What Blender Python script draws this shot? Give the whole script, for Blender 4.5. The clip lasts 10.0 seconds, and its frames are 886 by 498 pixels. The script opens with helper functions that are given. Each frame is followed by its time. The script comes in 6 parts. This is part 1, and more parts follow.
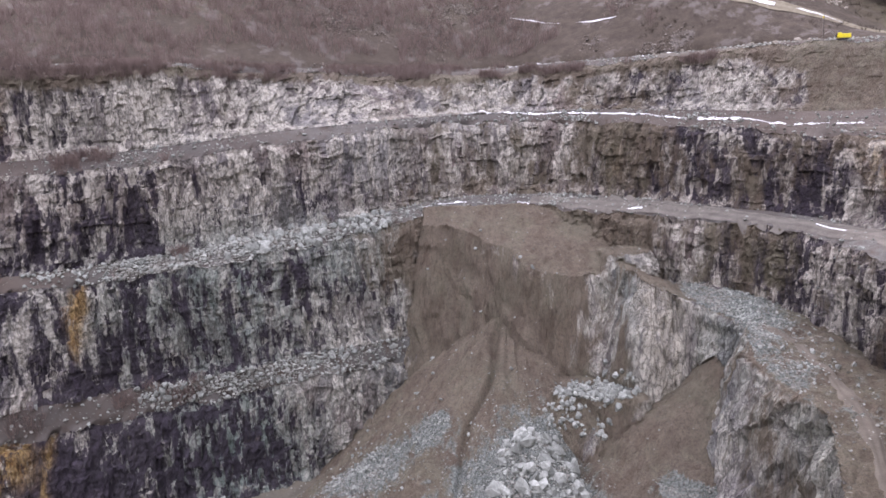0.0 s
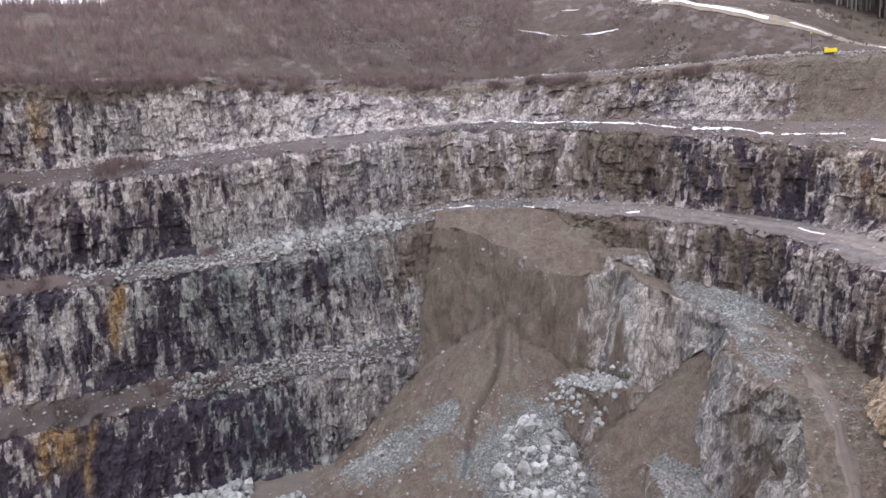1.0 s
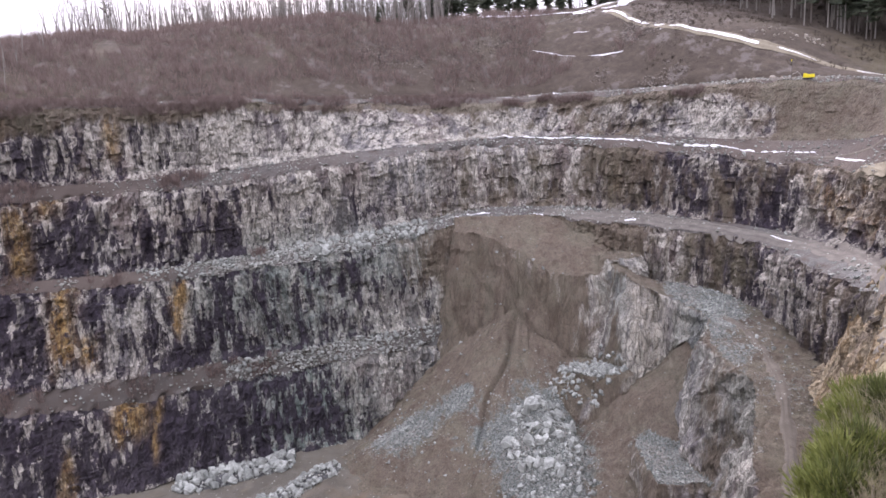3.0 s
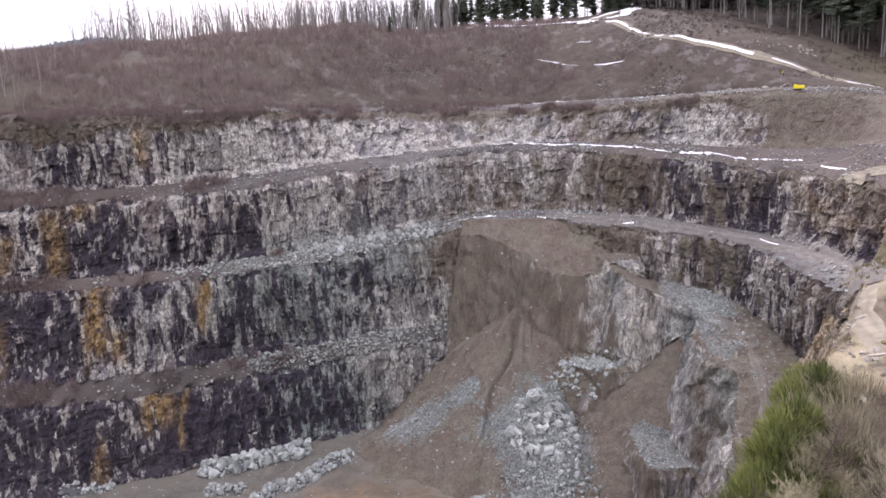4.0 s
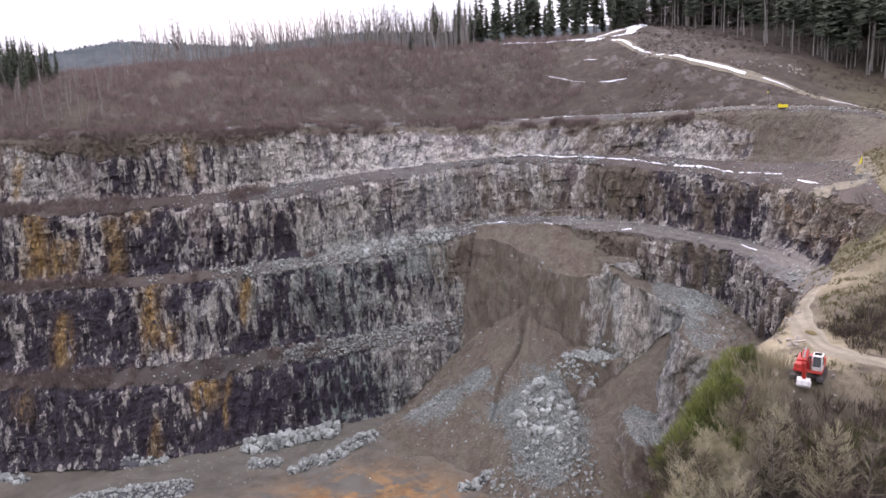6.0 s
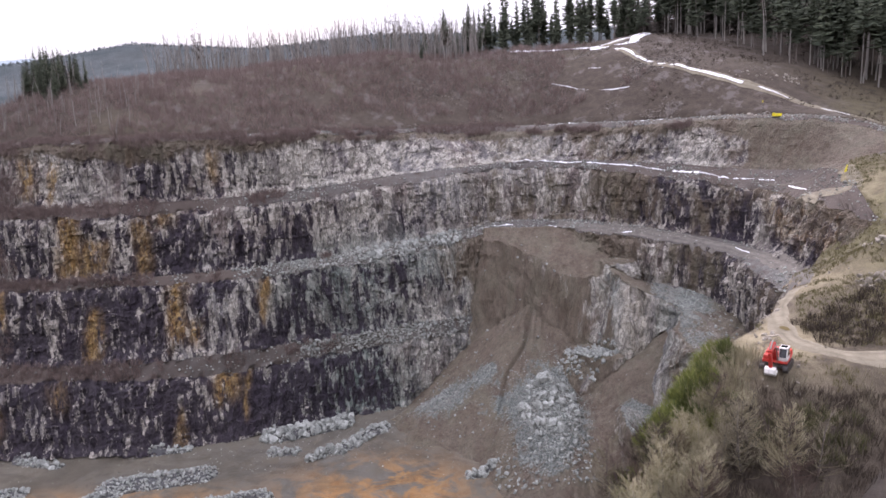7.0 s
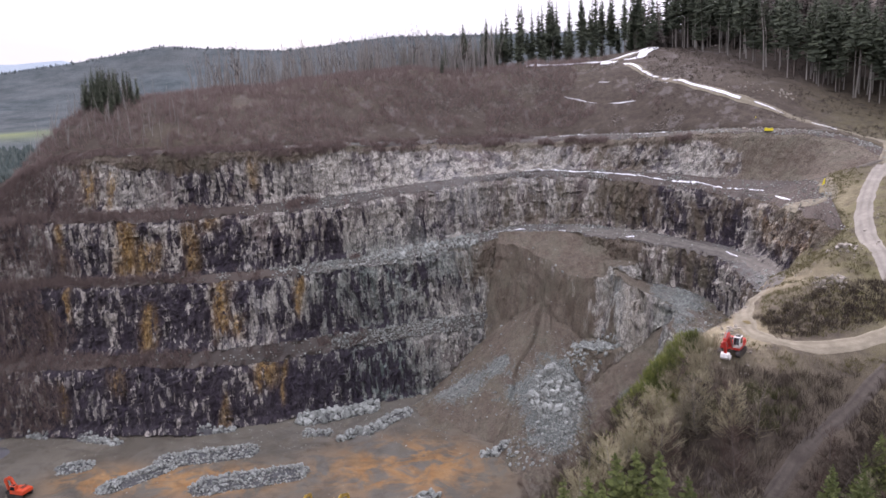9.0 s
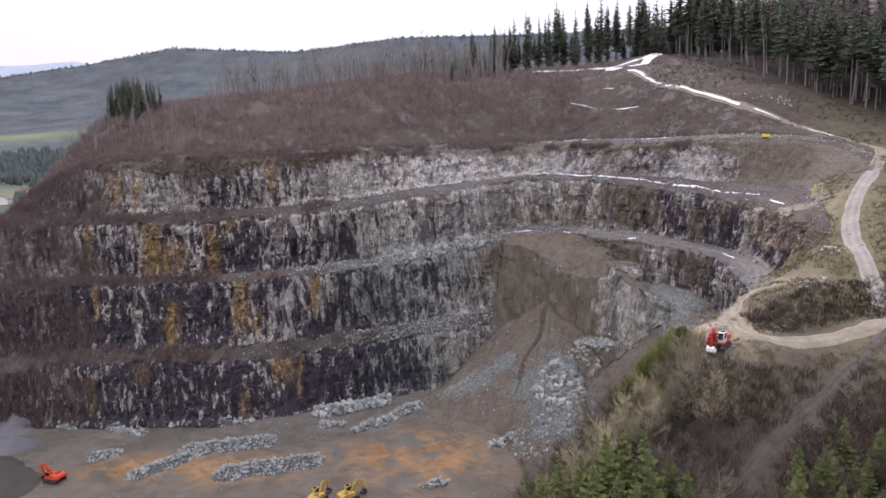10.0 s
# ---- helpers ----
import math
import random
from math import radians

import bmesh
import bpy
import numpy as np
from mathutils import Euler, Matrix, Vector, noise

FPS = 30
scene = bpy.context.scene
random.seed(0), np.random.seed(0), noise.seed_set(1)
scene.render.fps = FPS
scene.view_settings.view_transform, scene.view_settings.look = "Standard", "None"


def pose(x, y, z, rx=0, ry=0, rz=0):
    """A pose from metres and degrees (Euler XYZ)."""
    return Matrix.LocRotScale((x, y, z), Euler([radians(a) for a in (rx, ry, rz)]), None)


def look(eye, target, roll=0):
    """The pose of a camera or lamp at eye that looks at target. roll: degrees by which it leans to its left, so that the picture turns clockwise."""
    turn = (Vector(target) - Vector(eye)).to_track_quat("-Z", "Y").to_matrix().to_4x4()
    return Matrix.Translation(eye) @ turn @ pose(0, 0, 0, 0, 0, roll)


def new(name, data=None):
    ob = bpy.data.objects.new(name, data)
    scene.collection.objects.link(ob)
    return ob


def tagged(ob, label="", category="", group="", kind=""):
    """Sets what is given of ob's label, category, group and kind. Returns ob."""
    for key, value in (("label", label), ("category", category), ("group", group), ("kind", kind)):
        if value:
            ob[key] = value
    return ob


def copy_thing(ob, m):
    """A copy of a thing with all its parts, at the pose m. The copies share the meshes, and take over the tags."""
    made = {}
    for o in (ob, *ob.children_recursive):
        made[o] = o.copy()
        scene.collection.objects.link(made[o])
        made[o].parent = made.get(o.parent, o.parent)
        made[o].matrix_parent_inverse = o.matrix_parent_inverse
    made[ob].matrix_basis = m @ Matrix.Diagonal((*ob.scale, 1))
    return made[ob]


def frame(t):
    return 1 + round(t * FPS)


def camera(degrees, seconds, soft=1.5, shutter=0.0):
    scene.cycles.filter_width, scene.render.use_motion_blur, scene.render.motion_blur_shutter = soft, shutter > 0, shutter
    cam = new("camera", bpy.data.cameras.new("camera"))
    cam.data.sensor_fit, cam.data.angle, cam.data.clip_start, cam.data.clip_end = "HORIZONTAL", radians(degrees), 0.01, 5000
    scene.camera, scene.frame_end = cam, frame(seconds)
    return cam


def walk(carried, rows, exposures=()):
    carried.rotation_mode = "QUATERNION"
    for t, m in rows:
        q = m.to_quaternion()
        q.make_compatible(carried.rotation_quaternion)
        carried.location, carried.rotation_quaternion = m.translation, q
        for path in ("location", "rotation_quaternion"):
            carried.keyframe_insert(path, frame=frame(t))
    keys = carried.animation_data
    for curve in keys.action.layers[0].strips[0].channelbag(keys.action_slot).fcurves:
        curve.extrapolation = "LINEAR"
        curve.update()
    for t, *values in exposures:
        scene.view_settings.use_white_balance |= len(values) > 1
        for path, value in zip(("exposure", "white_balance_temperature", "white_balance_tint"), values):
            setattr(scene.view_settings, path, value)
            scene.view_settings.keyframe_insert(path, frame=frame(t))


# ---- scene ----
cam = camera(68.0, 10.0, 1.6)
METRES, EYE, TILT, LEAN, TURN = 80.0, 57.0, -10.2, 2.5, 0.0
ROWS = [
    (0.0, 0.0, 0.0, 0.0, -0.0, 0.0, 0.0),
    (0.5, 0.0017, -0.0507, 0.0015, 0.52, -0.01, -0.06),
    (1.0, 0.0038, -0.1014, 0.0031, 1.02, -0.02, -0.11),
    (1.5, 0.0065, -0.1521, 0.0055, 1.53, -0.05, -0.14),
    (2.0, 0.0094, -0.2, 0.0079, 1.99, -0.09, -0.21),
    (2.5, 0.0132, -0.2505, 0.0108, 2.48, -0.14, -0.33),
    (4.0, 0.0244, -0.3991, 0.0191, 3.71, -0.24, -0.59),
    (4.5, 0.0288, -0.4468, 0.0217, 4.08, -0.26, -0.64),
    (5.0, 0.0333, -0.4974, 0.0247, 4.47, -0.3, -0.7),
    (5.5, 0.0388, -0.5449, 0.0274, 4.88, -0.3, -0.77),
    (7.0, 0.0528, -0.6945, 0.0346, 6.05, -0.31, -0.99),
    (7.5, 0.059, -0.7451, 0.037, 6.49, -0.32, -1.05),
    (8.0, 0.0649, -0.7932, 0.0397, 6.89, -0.35, -1.11),
    (8.5, 0.0716, -0.8438, 0.0429, 7.32, -0.37, -1.18),
    (9.0, 0.0788, -0.8944, 0.0466, 7.75, -0.42, -1.25),
    (9.5, 0.0857, -0.9426, 0.0494, 8.17, -0.44, -1.33),
    (10.0, 0.0922, -0.9938, 0.0519, 8.56, -0.48, -1.37),
]
walk(cam, [(t, pose(0, 0, EYE, TILT, LEAN, TURN) @ pose(METRES * x, METRES * y, METRES * z, 90 + pitch, roll, yaw)) for t, x, y, z, yaw, pitch, roll in ROWS],
     [(0.0, 1.28, 6300, 30), (4.5, 1.15, 6250, 30), (10.0, 0.79, 6250, 29)])

# ---- light ----
SUN_AZ, SUN_EL = -4.0, 34.0
world = bpy.data.worlds.new("overcast_sky")
scene.world = world
world.use_nodes = True
wn, wl = world.node_tree.nodes, world.node_tree.links
wn.clear()
w_sky = wn.new("ShaderNodeTexSky")
w_sky.sky_type, w_sky.sun_disc = "NISHITA", False
w_sky.sun_elevation, w_sky.sun_rotation = radians(SUN_EL), radians(SUN_AZ)
w_sky.air_density, w_sky.dust_density, w_sky.ozone_density = 1.0, 3.0, 1.0
w_co = wn.new("ShaderNodeTexCoord")
w_map = wn.new("ShaderNodeMapping")
w_map.inputs["Scale"].default_value = (1.0, 1.0, 5.0)
w_cloud = wn.new("ShaderNodeTexNoise")
w_cloud.inputs["Scale"].default_value, w_cloud.inputs["Detail"].default_value = 2.2, 6.0
w_ramp = wn.new("ShaderNodeMapRange")
w_ramp.inputs["From Min"].default_value, w_ramp.inputs["From Max"].default_value = 0.36, 0.56
w_ramp.inputs["To Min"].default_value, w_ramp.inputs["To Max"].default_value = 0.45, 0.95
w_mix = wn.new("ShaderNodeMixRGB")
w_mix.inputs["Color2"].default_value = (9.9, 10.3, 10.6, 1)
w_bg = wn.new("ShaderNodeBackground")
w_bg.inputs["Strength"].default_value = 0.125
w_out = wn.new("ShaderNodeOutputWorld")
wl.new(w_co.outputs["Generated"], w_map.inputs["Vector"])
wl.new(w_map.outputs["Vector"], w_cloud.inputs["Vector"])
wl.new(w_cloud.outputs["Fac"], w_ramp.inputs["Value"])
wl.new(w_ramp.outputs["Result"], w_mix.inputs["Fac"])
wl.new(w_sky.outputs["Color"], w_mix.inputs["Color1"])
w_sep = wn.new("ShaderNodeSeparateXYZ")
w_dome = wn.new("ShaderNodeMapRange")
w_dome.inputs["To Min"].default_value, w_dome.inputs["To Max"].default_value = 0.34, 1.5
w_shade = wn.new("ShaderNodeVectorMath")
w_shade.operation = "SCALE"
wl.new(w_co.outputs["Generated"], w_sep.inputs["Vector"])
wl.new(w_sep.outputs["Z"], w_dome.inputs["Value"])
wl.new(w_mix.outputs["Color"], w_shade.inputs[0])
wl.new(w_dome.outputs["Result"], w_shade.inputs["Scale"])
wl.new(w_shade.outputs["Vector"], w_bg.inputs["Color"])
wl.new(w_bg.outputs["Background"], w_out.inputs["Surface"])

sun = new("sun", bpy.data.lights.new("sun", "SUN"))
sun.data.energy, sun.data.angle, sun.data.color = 1.2, radians(12), (1.0, 0.95, 0.88)
sun.matrix_world = look((400 * math.sin(radians(SUN_AZ)) * math.cos(radians(SUN_EL)), 400 * math.cos(radians(SUN_AZ)) * math.cos(radians(SUN_EL)), 400 * math.sin(radians(SUN_EL))), (0, 0, 0))


# ---- numeric noise ----
def lattice(i, j, k, seed):
    h = (i.astype(np.uint32) * np.uint32(374761393) + j.astype(np.uint32) * np.uint32(668265263)
         + k.astype(np.uint32) * np.uint32(2246822519) + np.uint32(seed * 3266489917 % 4294967296))
    h = (h ^ (h >> np.uint32(13))) * np.uint32(1274126177)
    h = (h ^ (h >> np.uint32(16))) * np.uint32(2654435761)
    return ((h ^ (h >> np.uint32(15))) & np.uint32(0xFFFFFF)).astype(np.float64) / 16777215.0


def value_noise(p, seed=1):
    """Smooth noise in -1..1 at the rows of p."""
    p = np.asarray(p, float)
    f = np.floor(p)
    i, j, k = (f[:, n].astype(np.int64) for n in range(3))
    w = p - f
    w = w * w * (3 - 2 * w)
    out = 0
    for a in (0, 1):
        for b in (0, 1):
            for c in (0, 1):
                part_w = (w[:, 0] if a else 1 - w[:, 0]) * (w[:, 1] if b else 1 - w[:, 1]) * (w[:, 2] if c else 1 - w[:, 2])
                out = out + part_w * lattice(i + a, j + b, k + c, seed)
    return out * 2 - 1


def fbm(p, octaves=4, seed=1, gain=0.5):
    p = np.asarray(p, float)
    total, amp, norm = 0, 1.0, 0
    for n in range(octaves):
        total = total + amp * value_noise(p * 2.03**n + 17.3 * n, seed + n)
        norm += amp
        amp *= gain
    return total / norm


def blocks(p, seed=1):
    """A value in -1..1 for each cell of a jittered lattice, so that the surface steps from block to block; and the distance gap to the next cell."""
    p = np.asarray(p, float)
    f = np.floor(p).astype(np.int64)
    best, second = np.full(len(p), 9.0), np.full(len(p), 9.0)
    value = np.zeros(len(p))
    for a in (-1, 0, 1):
        for b in (-1, 0, 1):
            i, j, k = f[:, 0] + a, f[:, 1] + b, f[:, 2]
            d = np.hypot(i + lattice(i, j, k, seed) - p[:, 0], j + lattice(i, j, k, seed + 1) - p[:, 1])
            near = d < best
            second = np.where(near, best, np.minimum(second, d))
            value = np.where(near, lattice(i, j, k, seed + 2), value)
            best = np.where(near, d, best)
    return value * 2 - 1, second - best


def xyz(a, b, c=0.0):
    return np.stack([a, b, np.broadcast_to(c, np.shape(a))], -1)


def smooth(e0, e1, v):
    v = np.clip((v - e0) / (e1 - e0), 0, 1)
    return v * v * (3 - 2 * v)


# ---- mesh helpers ----
def mesh_of(name, verts, faces, material, smooth_shade=False, layers=None):
    me = bpy.data.meshes.new(name)
    verts, faces = np.asarray(verts, np.float32), np.asarray(faces, np.int32)
    n = faces.shape[1]
    me.vertices.add(len(verts))
    me.vertices.foreach_set("co", verts.ravel())
    me.loops.add(faces.size)
    me.loops.foreach_set("vertex_index", faces.ravel())
    me.polygons.add(len(faces))
    me.polygons.foreach_set("loop_start", np.arange(0, faces.size, n, dtype=np.int32))
    me.polygons.foreach_set("loop_total", np.full(len(faces), n, np.int32))
    me.polygons.foreach_set("use_smooth", np.full(len(faces), smooth_shade, bool))
    for key, values in (layers or {}).items():
        me.attributes.new(key, "FLOAT", "POINT").data.foreach_set("value", np.asarray(values, np.float32))
    me.materials.append(material)
    me.update(calc_edges=True)
    return me


def grid_faces(rows, cols):
    a = (np.arange(rows - 1)[:, None] * cols + np.arange(cols - 1)[None, :]).ravel()
    return np.stack([a, a + 1, a + cols + 1, a + cols], -1)


def part(name, bm, material, parent, label=""):
    """Links a bmesh as one mesh object under a thing or a part."""
    me = bpy.data.meshes.new(name)
    bm.to_mesh(me)
    bm.free()
    me.materials.append(material)
    ob = new(name, me)
    ob.parent = parent
    return tagged(ob, label)


def structure(name, me, label, category, kind="structure"):
    return tagged(new(name, me), label, category, "", kind)


# ---- materials ----
class Nodes:
    """A small builder of node materials."""

    def __init__(self, name, rough=0.9):
        self.mat = bpy.data.materials.new(name)
        self.mat.use_nodes = True
        self.n, self.l = self.mat.node_tree.nodes, self.mat.node_tree.links
        self.bsdf = self.n["Principled BSDF"]
        self.bsdf.inputs["Roughness"].default_value = rough
        self.bsdf.inputs["Specular IOR Level"].default_value = 0.25
        self.co = self.n.new("ShaderNodeTexCoord").outputs["Object"]

    def mapped(self, scale):
        m = self.n.new("ShaderNodeMapping")
        m.inputs["Scale"].default_value = scale
        self.l.new(self.co, m.inputs["Vector"])
        return m.outputs["Vector"]

    def noise(self, scale, detail=6.0, stretch=(1, 1, 1), rough=0.6, distortion=0.0):
        t = self.n.new("ShaderNodeTexNoise")
        t.inputs["Scale"].default_value, t.inputs["Detail"].default_value = scale, detail
        t.inputs["Roughness"].default_value, t.inputs["Distortion"].default_value = rough, distortion
        self.l.new(self.mapped(stretch), t.inputs["Vector"])
        return t.outputs["Fac"]

    def voronoi(self, scale, stretch=(1, 1, 1), feature="F1", output="Distance"):
        t = self.n.new("ShaderNodeTexVoronoi")
        t.feature = feature
        t.inputs["Scale"].default_value = scale
        self.l.new(self.mapped(stretch), t.inputs["Vector"])
        return t.outputs[output]

    def cells(self, scale, stretch, wobble, edge=False):
        """Broken blocks: the tone of each, or the distance to its edge, on a wavering net."""
        n = self.n.new("ShaderNodeTexNoise")
        n.inputs["Scale"].default_value, n.inputs["Detail"].default_value = scale * 1.7, 4.0
        self.l.new(self.mapped(stretch), n.inputs["Vector"])
        add = self.n.new("ShaderNodeVectorMath")
        add.operation = "MULTIPLY_ADD"
        add.inputs[1].default_value = (wobble / scale,) * 3
        self.l.new(n.outputs["Color"], add.inputs[0])
        self.l.new(self.mapped(stretch), add.inputs[2])
        t = self.n.new("ShaderNodeTexVoronoi")
        t.feature = "DISTANCE_TO_EDGE" if edge else "F1"
        t.inputs["Scale"].default_value = scale
        self.l.new(add.outputs["Vector"], t.inputs["Vector"])
        if edge:
            return t.outputs["Distance"]
        c = self.n.new("ShaderNodeSeparateColor")
        self.l.new(t.outputs["Color"], c.inputs["Color"])
        return c.outputs["Red"]

    def span(self, value, a, b, lo=0.0, hi=1.0):
        m = self.n.new("ShaderNodeMapRange")
        m.inputs["From Min"].default_value, m.inputs["From Max"].default_value = a, b
        m.inputs["To Min"].default_value, m.inputs["To Max"].default_value = lo, hi
        self.l.new(value, m.inputs["Value"])
        return m.outputs["Result"]

    def math(self, op, a, b=0.0):
        m = self.n.new("ShaderNodeMath")
        m.operation = op
        for value, socket in ((a, m.inputs[0]), (b, m.inputs[1])):
            if isinstance(value, (int, float)):
                socket.default_value = value
            else:
                self.l.new(value, socket)
        return m.outputs[0]

    def layer(self, name):
        a = self.n.new("ShaderNodeAttribute")
        a.attribute_name = name
        return a.outputs["Fac"]

    def random(self):
        return self.n.new("ShaderNodeObjectInfo").outputs["Random"]

    def island(self):
        return self.n.new("ShaderNodeNewGeometry").outputs["Random Per Island"]

    def mix(self, fac, a, b, blend="MIX"):
        m = self.n.new("ShaderNodeMixRGB")
        m.blend_type = blend
        for value, socket in ((fac, m.inputs["Fac"]), (a, m.inputs["Color1"]), (b, m.inputs["Color2"])):
            if isinstance(value, (int, float)):
                socket.default_value = value
            elif isinstance(value, tuple):
                socket.default_value = (*value, 1)
            else:
                self.l.new(value, socket)
        return m.outputs["Color"]

    def done(self, color, bump=None, strength=0.5, distance=0.2, rough=None):
        if isinstance(color, tuple):
            self.bsdf.inputs["Base Color"].default_value = (*color, 1)
        else:
            self.l.new(color, self.bsdf.inputs["Base Color"])
        if bump is not None:
            b = self.n.new("ShaderNodeBump")
            b.inputs["Strength"].default_value, b.inputs["Distance"].default_value = strength, distance
            self.l.new(bump, b.inputs["Height"])
            self.l.new(b.outputs["Normal"], self.bsdf.inputs["Normal"])
        if rough is not None:
            self.l.new(rough, self.bsdf.inputs["Roughness"])
        return self.mat


def rock_material(name, pale, mid, dark, wash):
    """Jointed rock with vertical streaks; layers: weathered, rust, soil, gravel, moss, bleach."""
    m = Nodes(name, 0.85)
    joint = m.noise(0.55, 10, (1, 1, 0.34), 0.7, 0.4)
    streak = m.noise(0.18, 9, (1, 1, 0.30), 0.70, 0.45)
    thin = m.noise(1.15, 9, (1, 1, 0.07), 0.72, 0.2)
    patch = m.noise(0.07, 4, (1, 1, 0.7))
    fine = m.noise(3.2, 8, (1, 1, 0.6), 0.78)
    speck = m.noise(1.2, 10, (1, 1, 0.30), 0.78, 0.4)
    slab = m.cells(0.28, (1, 1, 0.32), 0.55)
    block = m.cells(0.95, (1, 1, 0.26), 0.6)
    flake = m.cells(0.6, (1, 1, 0.16), 0.7)
    weather = m.layer("weathered")
    tone = m.math("ADD", m.math("ADD", m.math("MULTIPLY", slab, 0.30), m.math("MULTIPLY", block, 0.26)), m.math("MULTIPLY", joint, 0.62))
    col = m.mix(m.span(tone, 0.38, 0.82), mid, pale)
    col = m.mix(m.span(patch, 0.45, 0.62, 0.0, 0.55), col, wash)
    col = m.mix(m.span(m.noise(0.045, 3, (1, 1, 0.8)), 0.5, 0.6, 0.0, 0.35), col, (0.33, 0.34, 0.36))
    white = m.math("MULTIPLY", m.span(m.math("ADD", m.math("MULTIPLY", flake, 0.5), m.noise(0.19, 9, (1, 1, 0.22), 0.68, 0.3)), 0.65, 0.80), m.span(speck, 0.40, 0.52, 0.15, 0.9))
    col = m.mix(white, col, tuple(min(0.70, c * 1.35) for c in pale))
    col = m.mix(m.span(speck, 0.36, 0.43, 0.55, 0.0), col, tuple(c * 0.35 for c in mid))
    col = m.mix(m.math("MULTIPLY", m.layer("moss"), m.span(joint, 0.36, 0.54, 0.3, 0.9)), col, (0.18, 0.25, 0.22))
    col = m.mix(m.math("MULTIPLY", m.layer("bleach"), m.span(thin, 0.36, 0.56, 0.25, 1.0)), col, (0.56, 0.52, 0.43))
    amount = m.math("ADD", m.math("MULTIPLY", weather, 0.175), 0.393)
    black = m.math("SUBTRACT", amount, m.math("ADD", m.math("MULTIPLY", streak, 0.56), m.math("MULTIPLY", thin, 0.44)))
    black = m.math("SUBTRACT", black, m.span(block, 0.45, 1.0, 0.0, 0.13))
    black = m.math("SUBTRACT", black, m.span(flake, 0.6, 1.0, 0.0, 0.06))
    black = m.math("ADD", black, m.span(speck, 0.35, 0.65, 0.045, -0.055))
    black = m.span(m.math("MULTIPLY", black, 14.0), 0.0, 1.0, 0.0, 0.93)
    col = m.mix(m.math("MULTIPLY", weather, 0.22), col, (0.60, 0.53, 0.54), "MULTIPLY")
    col = m.mix(black, col, m.mix(m.span(speck, 0.42, 0.60), dark, tuple(c * 1.9 for c in dark)))
    rust = m.math("MULTIPLY", m.layer("rust"), m.span(m.noise(0.6, 9, (1, 1, 0.12), 0.76), 0.38, 0.52))
    col = m.mix(rust, col, m.mix(m.span(speck, 0.40, 0.60), (0.22, 0.115, 0.035), (0.53, 0.37, 0.15)))
    soil = m.math("SUBTRACT", m.math("ADD", m.math("MULTIPLY", m.layer("soil"), 0.62), m.noise(0.3, 9, (1, 1, 0.25), 0.74, 0.5)), 0.78)
    soil = m.span(m.math("MULTIPLY", soil, 7.0), 0.0, 1.0, 0.0, 0.93)
    earth = m.mix(m.span(joint, 0.36, 0.64), (0.112, 0.085, 0.060), (0.168, 0.134, 0.096))
    earth = m.mix(m.span(m.noise(0.14, 6, (1, 1, 0.5), 0.68), 0.45, 0.62, 0.0, 0.6), earth, (0.165, 0.153, 0.105))
    col = m.mix(soil, col, earth)
    grit = m.math("SUBTRACT", m.math("ADD", m.math("MULTIPLY", m.layer("gravel"), 0.6), joint), 0.80)
    grit = m.span(m.math("MULTIPLY", grit, 8.0), 0.0, 1.0, 0.0, 0.9)
    col = m.mix(grit, col, m.mix(m.span(fine, 0.38, 0.62), (0.08, 0.087, 0.08), (0.28, 0.32, 0.295)))
    # Open joints: fine wavering lines where a noise crosses its middle.
    cracks = None
    for scale, stretch, width in ((0.28, (1, 1, 0.32), 0.016), (0.95, (1, 1, 0.26), 0.02)):
        line = m.span(m.cells(scale, stretch, 0.55 if scale < 0.5 else 0.6, True), 0.0, width * 2.2, 0.55, 0.0)
        cracks = line if cracks is None else m.math("MAXIMUM", cracks, line)
    for scale, stretch, width in ((0.32, (1, 1, 0.30), 0.012), (0.55, (0.45, 0.45, 1.1), 0.014)):
        line = m.math("ABSOLUTE", m.math("SUBTRACT", m.noise(scale, 5, stretch, 0.6, 0.3), 0.5))
        line = m.span(line, 0.0, width * 0.8, 0.6, 0.0)
        cracks = line if cracks is None else m.math("MAXIMUM", cracks, line)
    cracks = m.math("MULTIPLY", cracks, m.span(soil, 0.0, 1.0, 1.0, 0.25))
    col = m.mix(cracks, col, (0.035, 0.031, 0.032))
    col = m.mix(m.span(fine, 0.36, 0.52, 0.5, 0.0), col, (0.30, 0.28, 0.28), "MULTIPLY")
    height = m.math("ADD", m.math("MULTIPLY", joint, 1.0), m.math("ADD", m.math("MULTIPLY", fine, 0.4), m.math("MULTIPLY", speck, 0.8)))
    height = m.math("SUBTRACT", height, m.math("MULTIPLY", cracks, 0.5))
    return m.done(col, height, 1.0, 0.7)


ROCK = rock_material("jointed_rock", (0.49, 0.465, 0.40), (0.172, 0.152, 0.143), (0.029, 0.022, 0.033), (0.25, 0.185, 0.165))
TAN_ROCK = rock_material("tan_rock", (0.40, 0.335, 0.23), (0.24, 0.18, 0.11), (0.05, 0.04, 0.03), (0.31, 0.21, 0.10))


